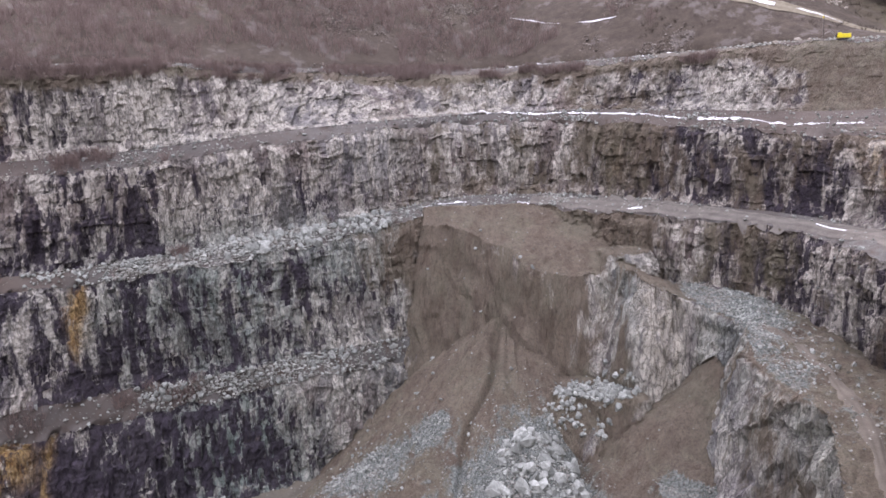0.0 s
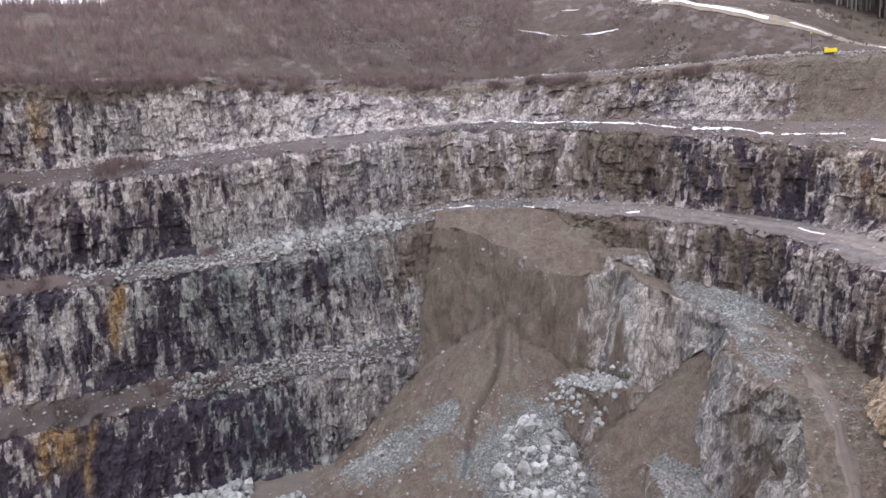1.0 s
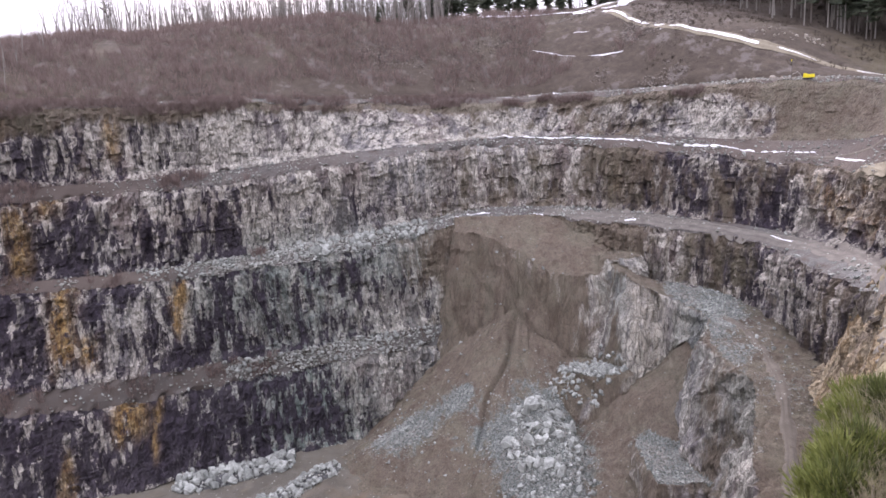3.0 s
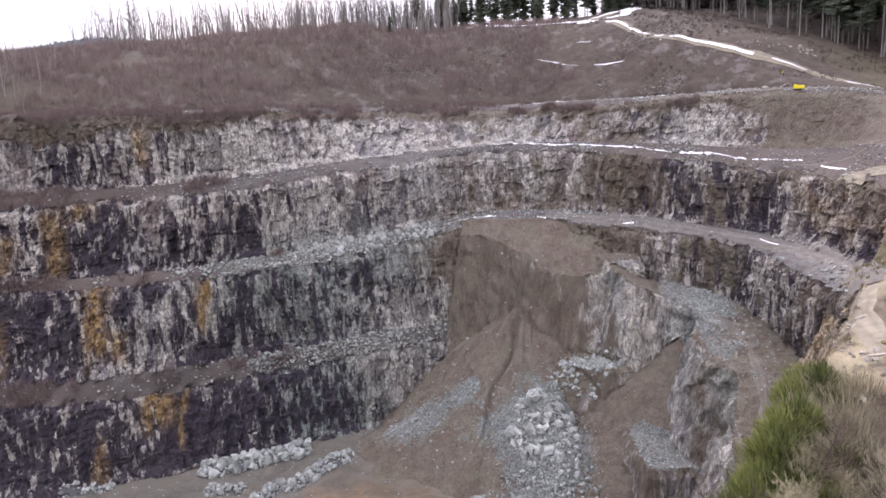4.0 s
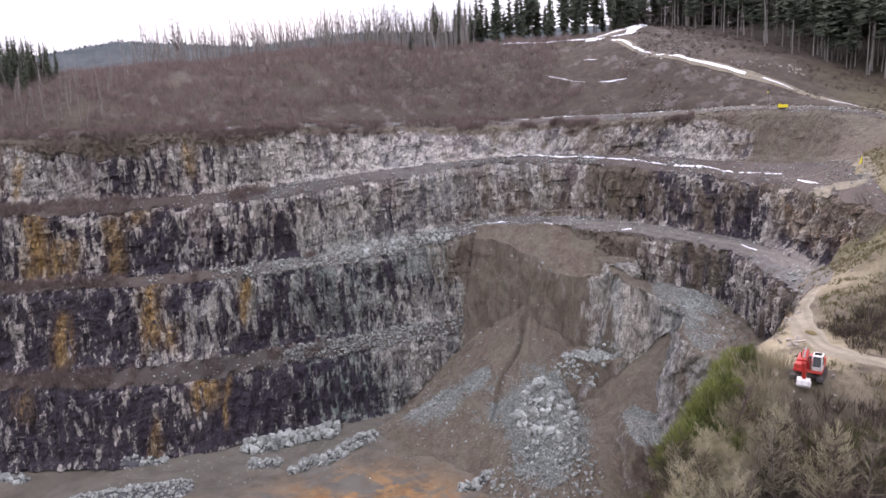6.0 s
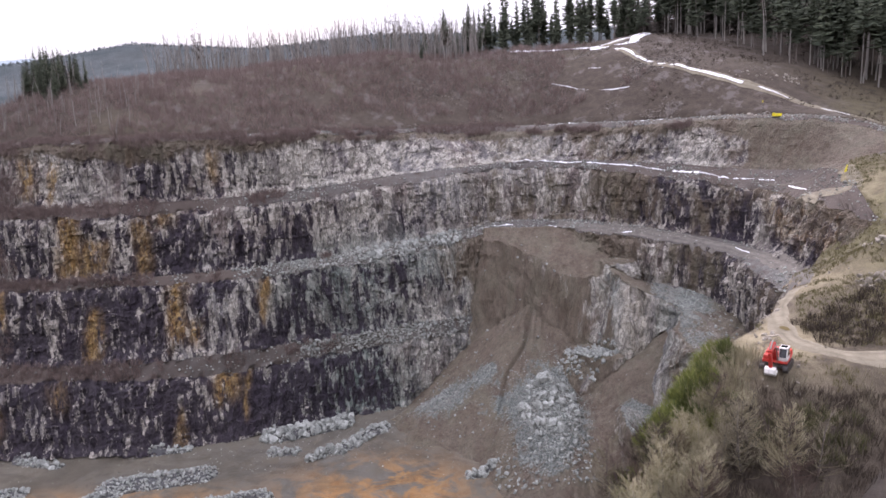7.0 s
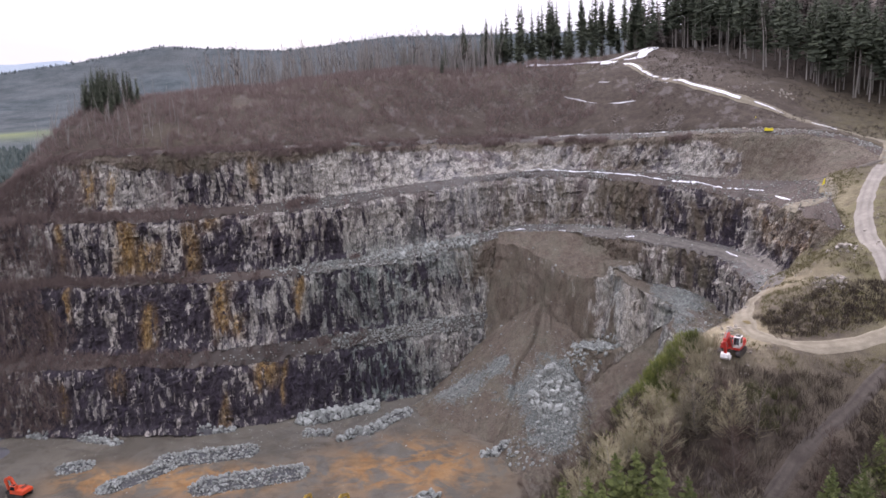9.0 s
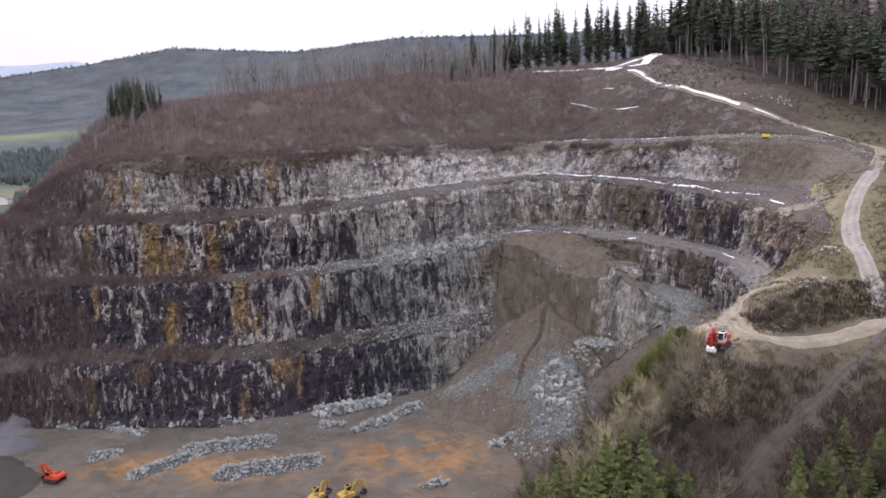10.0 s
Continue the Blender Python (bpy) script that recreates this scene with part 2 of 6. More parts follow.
def soil_material(name, a, b, gravel, mud=False):
    m = Nodes(name, 0.95)
    big = m.noise(0.06, 5)
    mid = m.noise(0.5, 7, (1, 1, 1), 0.7)
    fine = m.noise(6.0, 5, (1, 1, 1), 0.75)
    col = m.mix(m.span(big, 0.35, 0.65), a, b)
    grit = m.math("MULTIPLY", m.layer("gravel"), m.span(mid, 0.36, 0.55))
    col = m.mix(grit, col, m.mix(m.span(fine, 0.35, 0.65), tuple(c * 0.45 for c in gravel), gravel))
    if mud:
        wet = m.math("MULTIPLY", m.layer("mud"), m.span(m.noise(0.13, 8, (1, 1, 1), 0.7, 0.8), 0.42, 0.52))
        col = m.mix(wet, col, m.mix(m.span(mid, 0.3, 0.7), (0.25, 0.125, 0.045), (0.34, 0.215, 0.10)))
        wheel = m.span(m.noise(0.16, 8, (0.8, 1.2, 1), 0.7, 1.2), 0.40, 0.5, 0.4, 0.0)
        col = m.mix(wheel, col, (0.055, 0.05, 0.04))
        pool = m.span(m.noise(0.045, 3), 0.5, 0.6)
        rough = m.span(pool, 0, 1, 0.95, 0.35)
    else:
        rough = None
    col = m.mix(m.span(fine, 0.25, 0.75, 0.0, 0.5), col, (0.35, 0.33, 0.32), "MULTIPLY")
    return m.done(col, m.math("ADD", mid, m.math("MULTIPLY", fine, 0.4)), 0.6, 0.3, rough)


BENCH = soil_material("bench_rubble", (0.066, 0.052, 0.045), (0.12, 0.098, 0.082), (0.205, 0.208, 0.196))
FLOOR = soil_material("pit_floor_mud", (0.095, 0.084, 0.062), (0.155, 0.138, 0.105), (0.21, 0.21, 0.195), True)


def turf_material():
    m = Nodes("winter_turf", 0.95)
    big, mid, fine = m.noise(0.05, 5), m.noise(0.45, 6, (1, 1, 1), 0.7), m.noise(5.0, 5, (1, 1, 1), 0.75)
    brown = m.mix(m.span(mid, 0.3, 0.7), (0.056, 0.044, 0.034), (0.104, 0.083, 0.064))
    grass = m.mix(m.span(fine, 0.3, 0.7), (0.09, 0.088, 0.04), (0.20, 0.175, 0.09))
    col = m.mix(m.math("MULTIPLY", m.layer("grass"), m.span(mid, 0.3, 0.55)), brown, grass)
    scree = m.math("MULTIPLY", m.layer("scree"), m.span(m.noise(0.22, 6, (1, 1, 0.5), 0.7), 0.54, 0.62, 0.0, 0.7))
    col = m.mix(scree, col, m.mix(fine, (0.11, 0.095, 0.085), (0.24, 0.215, 0.195)))
    bare = m.math("MULTIPLY", m.layer("dirt"), m.span(m.noise(0.28, 7, (1, 1, 1), 0.72), 0.36, 0.5))
    col = m.mix(bare, col, m.mix(m.span(mid, 0.35, 0.65), (0.20, 0.168, 0.10), (0.33, 0.285, 0.185)))
    col = m.mix(m.span(fine, 0.25, 0.75, 0.0, 0.5), col, (0.4, 0.38, 0.36), "MULTIPLY")
    return m.done(col, m.math("ADD", mid, m.math("MULTIPLY", fine, 0.5)), 0.7, 0.4)


TURF = turf_material()


def track_material(name, a, b):
    m = Nodes(name, 0.9)
    mid, fine = m.noise(0.6, 6, (1, 1, 1), 0.7), m.noise(7.0, 4)
    col = m.mix(m.span(mid, 0.35, 0.65), a, b)
    col = m.mix(m.span(m.layer("rut"), 0.0, 1.0, 0.0, 0.6), col, tuple(c * 0.55 for c in a))
    col = m.mix(m.span(fine, 0.3, 0.7, 0.0, 0.4), col, (0.5, 0.48, 0.45), "MULTIPLY")
    return m.done(col, m.math("ADD", mid, fine), 0.4, 0.15)


TRACK = track_material("gravel_track", (0.22, 0.198, 0.165), (0.31, 0.285, 0.245))
HAUL_TRACK = track_material("haul_track", (0.115, 0.104, 0.09), (0.19, 0.174, 0.152))
MUD_TRACK = track_material("muddy_track", (0.175, 0.152, 0.108), (0.28, 0.248, 0.182))


# ---- plan: the lines of the pit, station by station, from its west end round to its east end ----
def strand(points, per=58):
    """A smooth line through the points, per steps from each to the next."""
    p = np.array(points, float)
    p = np.vstack([2 * p[0] - p[1], p, 2 * p[-1] - p[-2]])
    out = []
    for k in range(1, len(p) - 2):
        s = np.linspace(0, 1, per, endpoint=False)[:, None]
        a, b, c, d = p[k - 1 : k + 3]
        out.append(0.5 * (2 * b + (c - a) * s + (2 * a - 5 * b + 4 * c - d) * s**2 + (3 * b - a - 3 * c + d) * s**3))
    return np.vstack([*out, p[-2:-1]])


toe_a = strand([(-155, 66, -2), (-130, 77, -2), (-106, 77.5, -1.5), (-85, 78.5, -1), (-66, 85.5, -1), (-50, 92, 0), (-36, 95.5, 1), (-19, 101, 1), (-3, 107, 0), (14, 110, 0), (26, 104, 0), (37, 95, 0), (45, 84, 0), (47, 72, 0), (46, 58, 0), (44, 46, 0)])
crest_a = strand([(-155, 70, 13), (-130, 80, 14.5), (-106, 80.5, 15.5), (-85, 82.5, 15), (-66, 89.7, 14), (-50, 96.2, 14.8), (-35, 99.5, 16.5), (-18, 105, 17.5), (-2, 111, 18), (14, 112.5, 19), (27, 106, 19), (38, 97, 19), (46, 86, 19), (48, 73, 19), (46.5, 59, 19), (44.5, 47, 19)])
toe_b = strand([(-155, 75, 17), (-130, 84, 18), (-106, 84, 18.5), (-82, 86.5, 18.6), (-64, 93.5, 18.5), (-48, 99.2, 19), (-35, 102, 20.3), (-15, 109, 21.5), (0, 114, 22), (14, 114.5, 22), (27, 107.5, 22), (38, 98.5, 22), (46.5, 87, 22), (48.5, 74, 22), (46.8, 60, 22), (45, 48, 22)])
crest_b = strand([(-155, 79, 35), (-130, 86, 36), (-106, 86.8, 36), (-81, 92.2, 36), (-63, 96.8, 35.8), (-50, 100.5, 36), (-37, 103.5, 37.6), (-16, 112, 39.7), (0, 117.5, 42.5), (14, 117, 43), (27, 110.5, 41.9), (38, 102.5, 41.5), (47.5, 90, 41.2), (49.5, 76, 40.4), (47, 61, 41), (45.5, 49, 41.5)])
toe_c = strand([(-155, 83, 37), (-130, 89, 37.5), (-105, 90, 37.5), (-80, 96, 37.5), (-62, 101, 38), (-48, 105, 39), (-34, 110, 40.5), (-15, 117.5, 42.5), (1, 123, 44.5), (15, 123, 44.8), (30, 116.5, 44.3), (42, 107.5, 43.5), (53, 95, 42.5), (57, 82, 42), (55.5, 67, 42), (55, 54, 41.5)])
crest_c = strand([(-152, 86, 53), (-128, 90, 53.2), (-103, 91, 52.9), (-78, 99.5, 52.6), (-60, 103.7, 53), (-47, 107, 54), (-34, 111.5, 55.5), (-13.5, 119.5, 57.2), (2, 127, 58.3), (16, 127, 58), (31, 118.5, 57), (44, 109.5, 55.7), (55, 98.5, 54.2), (61, 87, 53.4), (61, 69, 53), (63, 57, 52)])
toe_d = strand([(-150, 90, 55), (-128, 94, 55), (-104, 95.5, 55), (-78, 103.5, 55), (-60, 108.5, 55.5), (-46, 112.5, 56.5), (-32, 118, 58), (-12, 126, 59.3), (4, 132.5, 60), (17, 132.5, 60), (33, 124, 59.5), (47, 116, 58.5), (60, 107, 57.5), (69.5, 98, 57.5), (69, 87, 58.4), (67.5, 74, 56.8)])
crest_d = strand([(-141, 96.5, 63), (-126, 98, 69.5), (-104, 99, 70.2), (-80, 104, 70), (-61, 111, 69.8), (-46, 117.5, 69.6), (-30, 129, 69.3), (-10, 138, 68.6), (6, 141.5, 68), (18, 138, 68.5), (38, 127.5, 68.2), (52, 121, 68.7), (66.5, 112, 68.8), (79, 104.5, 67), (83, 92, 63), (84, 80, 55.5)])
toe_e = strand([(-141, 100, 65), (-125, 102, 71), (-103, 103.5, 71.5), (-79, 109, 71.2), (-60, 117, 71), (-44, 124, 70.8), (-28, 135, 70.5), (-9, 145, 70.5), (7, 148, 70), (20, 144.5, 70), (41, 134, 69.8), (55, 127.5, 70), (69, 119, 69.8), (81, 110, 68), (86, 95, 64.5), (88, 82, 60)])


def outward(line):
    d = np.gradient(line[:, :2], axis=0)
    d /= np.linalg.norm(d, axis=1)[:, None] + 1e-9
    return np.stack([d[:, 1], -d[:, 0]], -1)


def run(line):
    return np.r_[0, np.cumsum(np.linalg.norm(np.diff(line[:, :2], axis=0), axis=1))]


def joints(a, z, wide, high, seed, skew=0.0):
    """Offsets of rectangular joint blocks: each is set in or out and a little tilted."""
    u = (a + skew * z) / wide
    u = u + 0.35 * value_noise(xyz(u * 0.9, u * 0 + seed, z * 0.02 / wide), seed)
    col = np.floor(u)
    fu = u - col
    c = col.astype(np.int64)
    shift, grow = lattice(c, c * 0, c * 0, seed), lattice(c, c * 0 + 1, c * 0, seed)
    w = z / (high * (0.6 + 0.9 * grow)) + 7.0 * shift
    row = np.floor(w)
    fw = w - row
    r = row.astype(np.int64)
    out = lattice(c, r, c * 0 + 2, seed) * 2 - 1
    tilt = lattice(c, r, c * 0 + 3, seed) * 2 - 1
    lean = lattice(c, r, c * 0 + 4, seed) * 2 - 1
    return out + 0.9 * tilt * (fu - 0.5) + 0.8 * lean * (fw - 0.5)


def rock_relief(a, z, seed, scale=1.0):
    """How far a rock face stands proud at the run a and the height z: buttresses, joint blocks, splinters."""
    wob = fbm(xyz(a * 0.12, z * 0.12, seed), 4, seed + 40)
    big = fbm(xyz(a * 0.05, z * 0.018, seed + 0.5), 3, seed)
    aw, zw = a + 1.6 * wob, z + 1.2 * wob
    slab = joints(aw, zw, 4.2, 8.0, seed + 5, 0.12)
    rib = joints(aw, zw, 1.7, 4.0, seed + 11, -0.10)
    block = joints(aw, zw, 0.85, 1.8, seed + 17, 0.18)
    chip = joints(a + 0.4 * wob, zw, 0.45, 0.8, seed + 29, -0.2)
    rough_n = fbm(xyz(a * 0.9, z * 0.5, seed), 3, seed + 23)
    return scale * (1.9 * big + 0.52 * slab + 0.44 * rib + 0.28 * block + 0.16 * chip + 0.25 * rough_n)


def face_grid(low, high, seed, step=0.5, scale=1.0, calm=False):
    rows = int(np.max(high[:, 2] - low[:, 2]) / step) + 2
    a, n = run(low), outward(0.5 * (low + high))
    v = np.linspace(0, 1, rows)[:, None]
    p = low[None] * (1 - v[..., None]) + high[None] * v[..., None]
    z = p[..., 2]
    relief = rock_relief(np.broadcast_to(a, z.shape).ravel(), z.ravel(), seed, scale).reshape(z.shape)
    if calm:
        relief = relief * (1 - 0.65 * smooth(50, 62, p[..., 0]))
    # Broken ground runs out at the foot, the crest is rounded back.
    relief = relief + 0.9 * smooth(0.14, 0.0, v) - 0.7 * smooth(0.9, 1.0, v)
    p[..., 0] += n[None, :, 0] * relief
    p[..., 1] += n[None, :, 1] * relief
    ragged = fbm(xyz(a * 0.35, a * 0, seed), 4, seed + 31)
    p[..., 2] += ragged[None] * 0.9 * smooth(0.6, 1.0, v)
    return p


def eased(line, n=31):
    """The line with its small kinks smoothed out."""
    pad = np.vstack([np.repeat(line[:1], n // 2, 0), line, np.repeat(line[-1:], n // 2, 0)])
    return np.stack([np.convolve(pad[:, k], np.ones(n) / n, "valid") for k in range(3)], -1)


def bench_grid(outer, inner, seed, rows=14, lumps=0.35):
    v = np.linspace(0, 1, rows)[:, None, None]
    edge = np.maximum(smooth(0.22, 0.0, v), smooth(0.78, 1.0, v))
    p = edge * (outer[None] * (1 - v) + inner[None] * v) + (1 - edge) * (eased(outer)[None] * (1 - v) + eased(inner)[None] * v)
    flat = p.reshape(-1, 3)
    lump = fbm(xyz(flat[:, 0] * 0.5, flat[:, 1] * 0.5, seed), 4, seed).reshape(p.shape[:2])
    p[..., 2] += lumps * lump * np.sin(np.pi * v[..., 0]) + 0.25 * np.sin(np.pi * v[..., 0])
    return p


def streaks(p, marks):
    """A layer for seepage stains: marks of x, half width, top, foot and strength."""
    x = p[:, 0] + 1.5 * fbm(xyz(p[:, 0] * 0.3, p[:, 2] * 0.12, 3.0), 3, 77)
    z = p[:, 2] + 3.0 * fbm(xyz(p[:, 0] * 0.5, p[:, 1] * 0.5, 7.0), 3, 78)
    out = np.zeros(len(p))
    for at, wide, top, foot, much in marks:
        out = np.maximum(out, much * np.exp(-((x - at) / wide) ** 2) * smooth(top + 1.5, top - 1.5, z) * smooth(foot - 2, foot + 3, z))
    return out


def face_layers(p, marks, soil_east, capped=0.0):
    flat = p.reshape(-1, 3)
    x = flat[:, 0]
    patchy = fbm(xyz(x * 0.06, flat[:, 1] * 0.06, flat[:, 2] * 0.05), 3, 91)
    mottled = fbm(xyz(x * 0.16, flat[:, 1] * 0.16, flat[:, 2] * 0.10), 3, 92)
    weathered = np.clip(smooth(22, -88, x) * (0.95 + 1.2 * patchy + 0.8 * mottled + 1.0 * smooth(45, 10, flat[:, 2])) + (0.92 + 0.9 * patchy) * smooth(-20, 30, x) + 0.12 + 0.3 * patchy + 0.35 * smooth(19, 13, flat[:, 2]) * smooth(-36, -52, x) + 0.4 * np.exp(-(((x + 25) / 15) ** 2)) * smooth(18, 23, flat[:, 2]) * smooth(40, 33, flat[:, 2]) + 0.45 * smooth(42, 52, x) * (flat[:, 2] < 56), 0, 1.5) * (1 - 0.22 * smooth(40, 58, flat[:, 2]))
    soil = np.clip(soil_east * smooth(-30, 10, x) * (1 - 0.45 * smooth(28, 40, x)) + 0.2 + 0.35 * patchy + 0.5 * smooth(54, 66, x) * (flat[:, 2] > 45), 0, 1)
    moss = np.clip(np.exp(-(((x + 32) / 30) ** 2)) * smooth(50, 34, flat[:, 2]) * (0.7 + 0.8 * patchy), 0, 1)
    head = np.broadcast_to(np.linspace(0, 1, p.shape[0])[:, None], p.shape[:2]).ravel()
    soil = np.clip(soil + capped * smooth(0.62, 1.0, head + 0.25 * patchy), 0, 1)
    return {"weathered": weathered, "rust": streaks(flat, marks), "soil": soil, "moss": moss}


FACES, BENCHES = [], []


def build_face(low, high, seed, marks, soil_east, label, scale=1.0, capped=0.0, calm=False):
    p = face_grid(low, high, seed, 0.3, scale, calm)
    me = mesh_of("quarry_face", p.reshape(-1, 3), grid_faces(*p.shape[:2]), ROCK, False, face_layers(p, marks, soil_east, capped))
    structure("quarry_face", me, label, "rock face")
    FACES.append(p)
    return p


def build_bench(outer, inner, seed, label, gravel=0.7, lumps=0.35):
    p = bench_grid(outer, inner, seed, 14, lumps)
    flat = p.reshape(-1, 3)
    g = np.clip(gravel + 0.6 * fbm(flat * 0.05, 3, seed + 3) - 0.5 * smooth(30, 55, flat[:, 0]) * (flat[:, 2] > 50) - 0.55 * smooth(-42, -72, flat[:, 0]), 0, 1)
    me = mesh_of("bench", flat, grid_faces(*p.shape[:2]), BENCH, True, {"gravel": g})
    structure("bench", me, label, "rock bench")
    BENCHES.append(p)
    return p


face_1 = build_face(toe_a, crest_a, 3, [(-66, 2.4, 14, 7, 1.0), (-62, 0.8, 14, 2, 0.8), (-119, 1.2, 12, 2, 0.7), (-103, 2.0, 15, 9, 0.6), (-75, 0.8, 8, -1, 0.6)], 0.6, "dark streaked lowest rock face with rust stains")
face_2 = build_face(toe_b, crest_b, 14, [(-77.5, 2.0, 36, 22, 1.0), (-73, 1.6, 28, 20, 0.8), (-95.8, 1.6, 31, 19, 0.9), (-118, 0.9, 36, 26, 0.8), (-58, 1.0, 36, 25, 0.9), (-125, 1.6, 30, 20, 0.5)], 0.7, "black and white streaked second rock face")
face_3 = build_face(toe_c, crest_c, 25, [(-102.5, 2.6, 55, 38, 1.0), (-97.5, 3.2, 47, 38, 0.9), (-86.5, 1.6, 52, 38, 0.85), (-82, 2.2, 53, 48, 0.6), (-122, 1.0, 54, 40, 0.9), (30, 1.8, 54, 46, 0.4), (58, 1.2, 53, 42, 0.45), (60.5, 0.7, 53, 44, 0.5)], 0.42, "pale grey third rock face with ochre streaks")
face_4 = build_face(toe_d, crest_d, 36, [(-108.6, 1.3, 66, 56, 1.0), (-115.5, 2.0, 68, 57, 0.85), (-71.5, 1.3, 70, 59, 0.7), (-90, 0.8, 70, 64, 0.7)], 0.42, "pale upper rock face under the brush slope", 1.0, 0.75, True)
build_bench(face_1[-1], face_2[0], 5, "narrow bench strewn with grey rubble", 0.75, 0.6)
build_bench(face_2[-1], face_3[0], 6, "second bench with rubble and a haul track", 0.6)
build_bench(face_3[-1], face_4[0], 7, "third bench of brown earth and gravel", 0.4)
build_bench(face_4[-1], toe_e, 8, "top bench of earth and gravel", 0.45)


# ---- plan: hillsides outside the pit ----
def lie_of_land(spots):
    """A height function through the spot heights, linear between them."""
    s = np.array(spots, float)
    r = np.hypot(s[:, None, 0] - s[None, :, 0], s[:, None, 1] - s[None, :, 1])
    n = len(s)
    m = np.zeros((n + 3, n + 3))
    m[:n, :n], m[:n, n], m[:n, n + 1 : n + 3] = -r, 1, s[:, :2]
    m[n, :n], m[n + 1 : n + 3, :n] = 1, s[:, :2].T
    w = np.linalg.solve(m, np.r_[s[:, 2], 0, 0, 0])

    def height(x, y):
        out = w[n] + w[n + 1] * x + w[n + 2] * y
        for (sx, sy, _), k in zip(s, w):
            out = out - k * np.hypot(x - sx, y - sy)
        return out

    return height


def off_outline(x, y, outline):
    """The distance from a closed outline, negative inside it."""
    o = np.array(outline, float)
    best, odd = np.full(np.shape(x), 1e9), np.zeros(np.shape(x), bool)
    for (ax, ay), (bx, by) in zip(o, np.roll(o, -1, 0)):
        ex, ey = bx - ax, by - ay
        s = np.clip(((x - ax) * ex + (y - ay) * ey) / (ex * ex + ey * ey + 1e-12), 0, 1)
        best = np.minimum(best, np.hypot(x - ax - s * ex, y - ay - s * ey))
        cross = ((ay > y) != (by > y)) & (x < (bx - ax) * (y - ay) / (by - ay + 1e-12) + ax)
        odd ^= cross
    return np.where(odd, -best, best)


WEST = [(-148, 93, 50), (-140, 101, 63.5), (-133, 111, 78.5), (-128, 121, 86.5), (-118, 135, 87.5), (-100, 141, 89.3), (-62, 152, 91.5), (-35, 166, 94.7),
        (-190, 120, 40), (-175, 160, 58), (-150, 200, 72), (-90, 210, 84), (-170, 70, 5), (-220, 40, -10), (-260, 200, 20), (-60, 300, 70)]
NORTH = [(5, 186, 95.8), (32, 190, 96.6), (52, 201, 101), (40, 168, 92.5), (52, 148, 84.6), (59, 140, 81), (70, 139, 82), (67, 185, 96.4), (78, 165, 88),
         (92, 158, 84), (104, 143, 76), (112, 128, 69), (20, 230, 97), (80, 260, 103), (160, 230, 116), (150, 150, 88), (220, 300, 140), (20, 320, 88)]
EAST = [(77, 128, 73.3), (87, 118, 68.5), (94, 108, 66), (86, 96, 64.2), (76, 79, 59.5), (67, 79, 58.6), (68, 65, 55.6), (64, 57, 53.4), (62, 47, 51.2), (60, 35, 47.8),
        (58, 26, 45.2), (50, 18, 44), (38, 16, 43.6), (30, 13, 43.6), (38, 34, 43.6), (47, 48, 43.2), (53, 62, 42.6), (50, 33, 48.5), (56, 44, 51.8), (110, 90, 70), (90, 40, 55), (130, 20, 66)]
SOUTH = [(20, 6, 36), (10, -4, 30), (2, -14, 24), (-6, -30, 17), (-16, -50, 8), (42, 6, 38.5), (32, -8, 32.5), (26, -22, 28), (52, 8, 41), (60, -10, 40), (24, -45, 22), (50, -45, 30), (8, -75, 12), (60, -90, 30), (110, -40, 50), (-30, -100, 0)]
land = lie_of_land(WEST + NORTH + EAST + SOUTH + [tuple(v) for v in toe_e[::29]])
RIM = [(88, 84), (85, 88), (77, 87), (70.5, 85.5), (66, 78), (64.5, 69), (64, 62), (56, 62), (50, 58), (45, 46), (37, 33), (29, 23), (23.5, 16.5), (18, 10.5), (11, 2), (2, -10), (-10, -32), (-24, -60), (-40, -110), (-230, -110), (-230, 30), (-175, 68), (-158, 90)]
PIT = [tuple(v[:2]) for v in toe_e[::10]] + RIM


def hill_height(x, y):
    """The hillside: the lie of the land, small lumps, and the drop into the pit."""
    d = off_outline(x, y, PIT)
    lump = 0.7 * fbm(xyz(x * 0.12, y * 0.12), 4, 51) + 0.25 * fbm(xyz(x * 0.6, y * 0.6), 3, 52)
    return land(x, y) + lump * smooth(0, 6, d) - np.where((y > 62) | (x < -60), 9.0, 1.7 + 6.0 * smooth(9, 14, y)) * np.maximum(0, -d - 0.3)


def sheet(x0, x1, y0, y1, step):
    gx, gy = np.meshgrid(np.arange(x0, x1 + step / 2, step), np.arange(y0, y1 + step / 2, step))
    return gx, gy


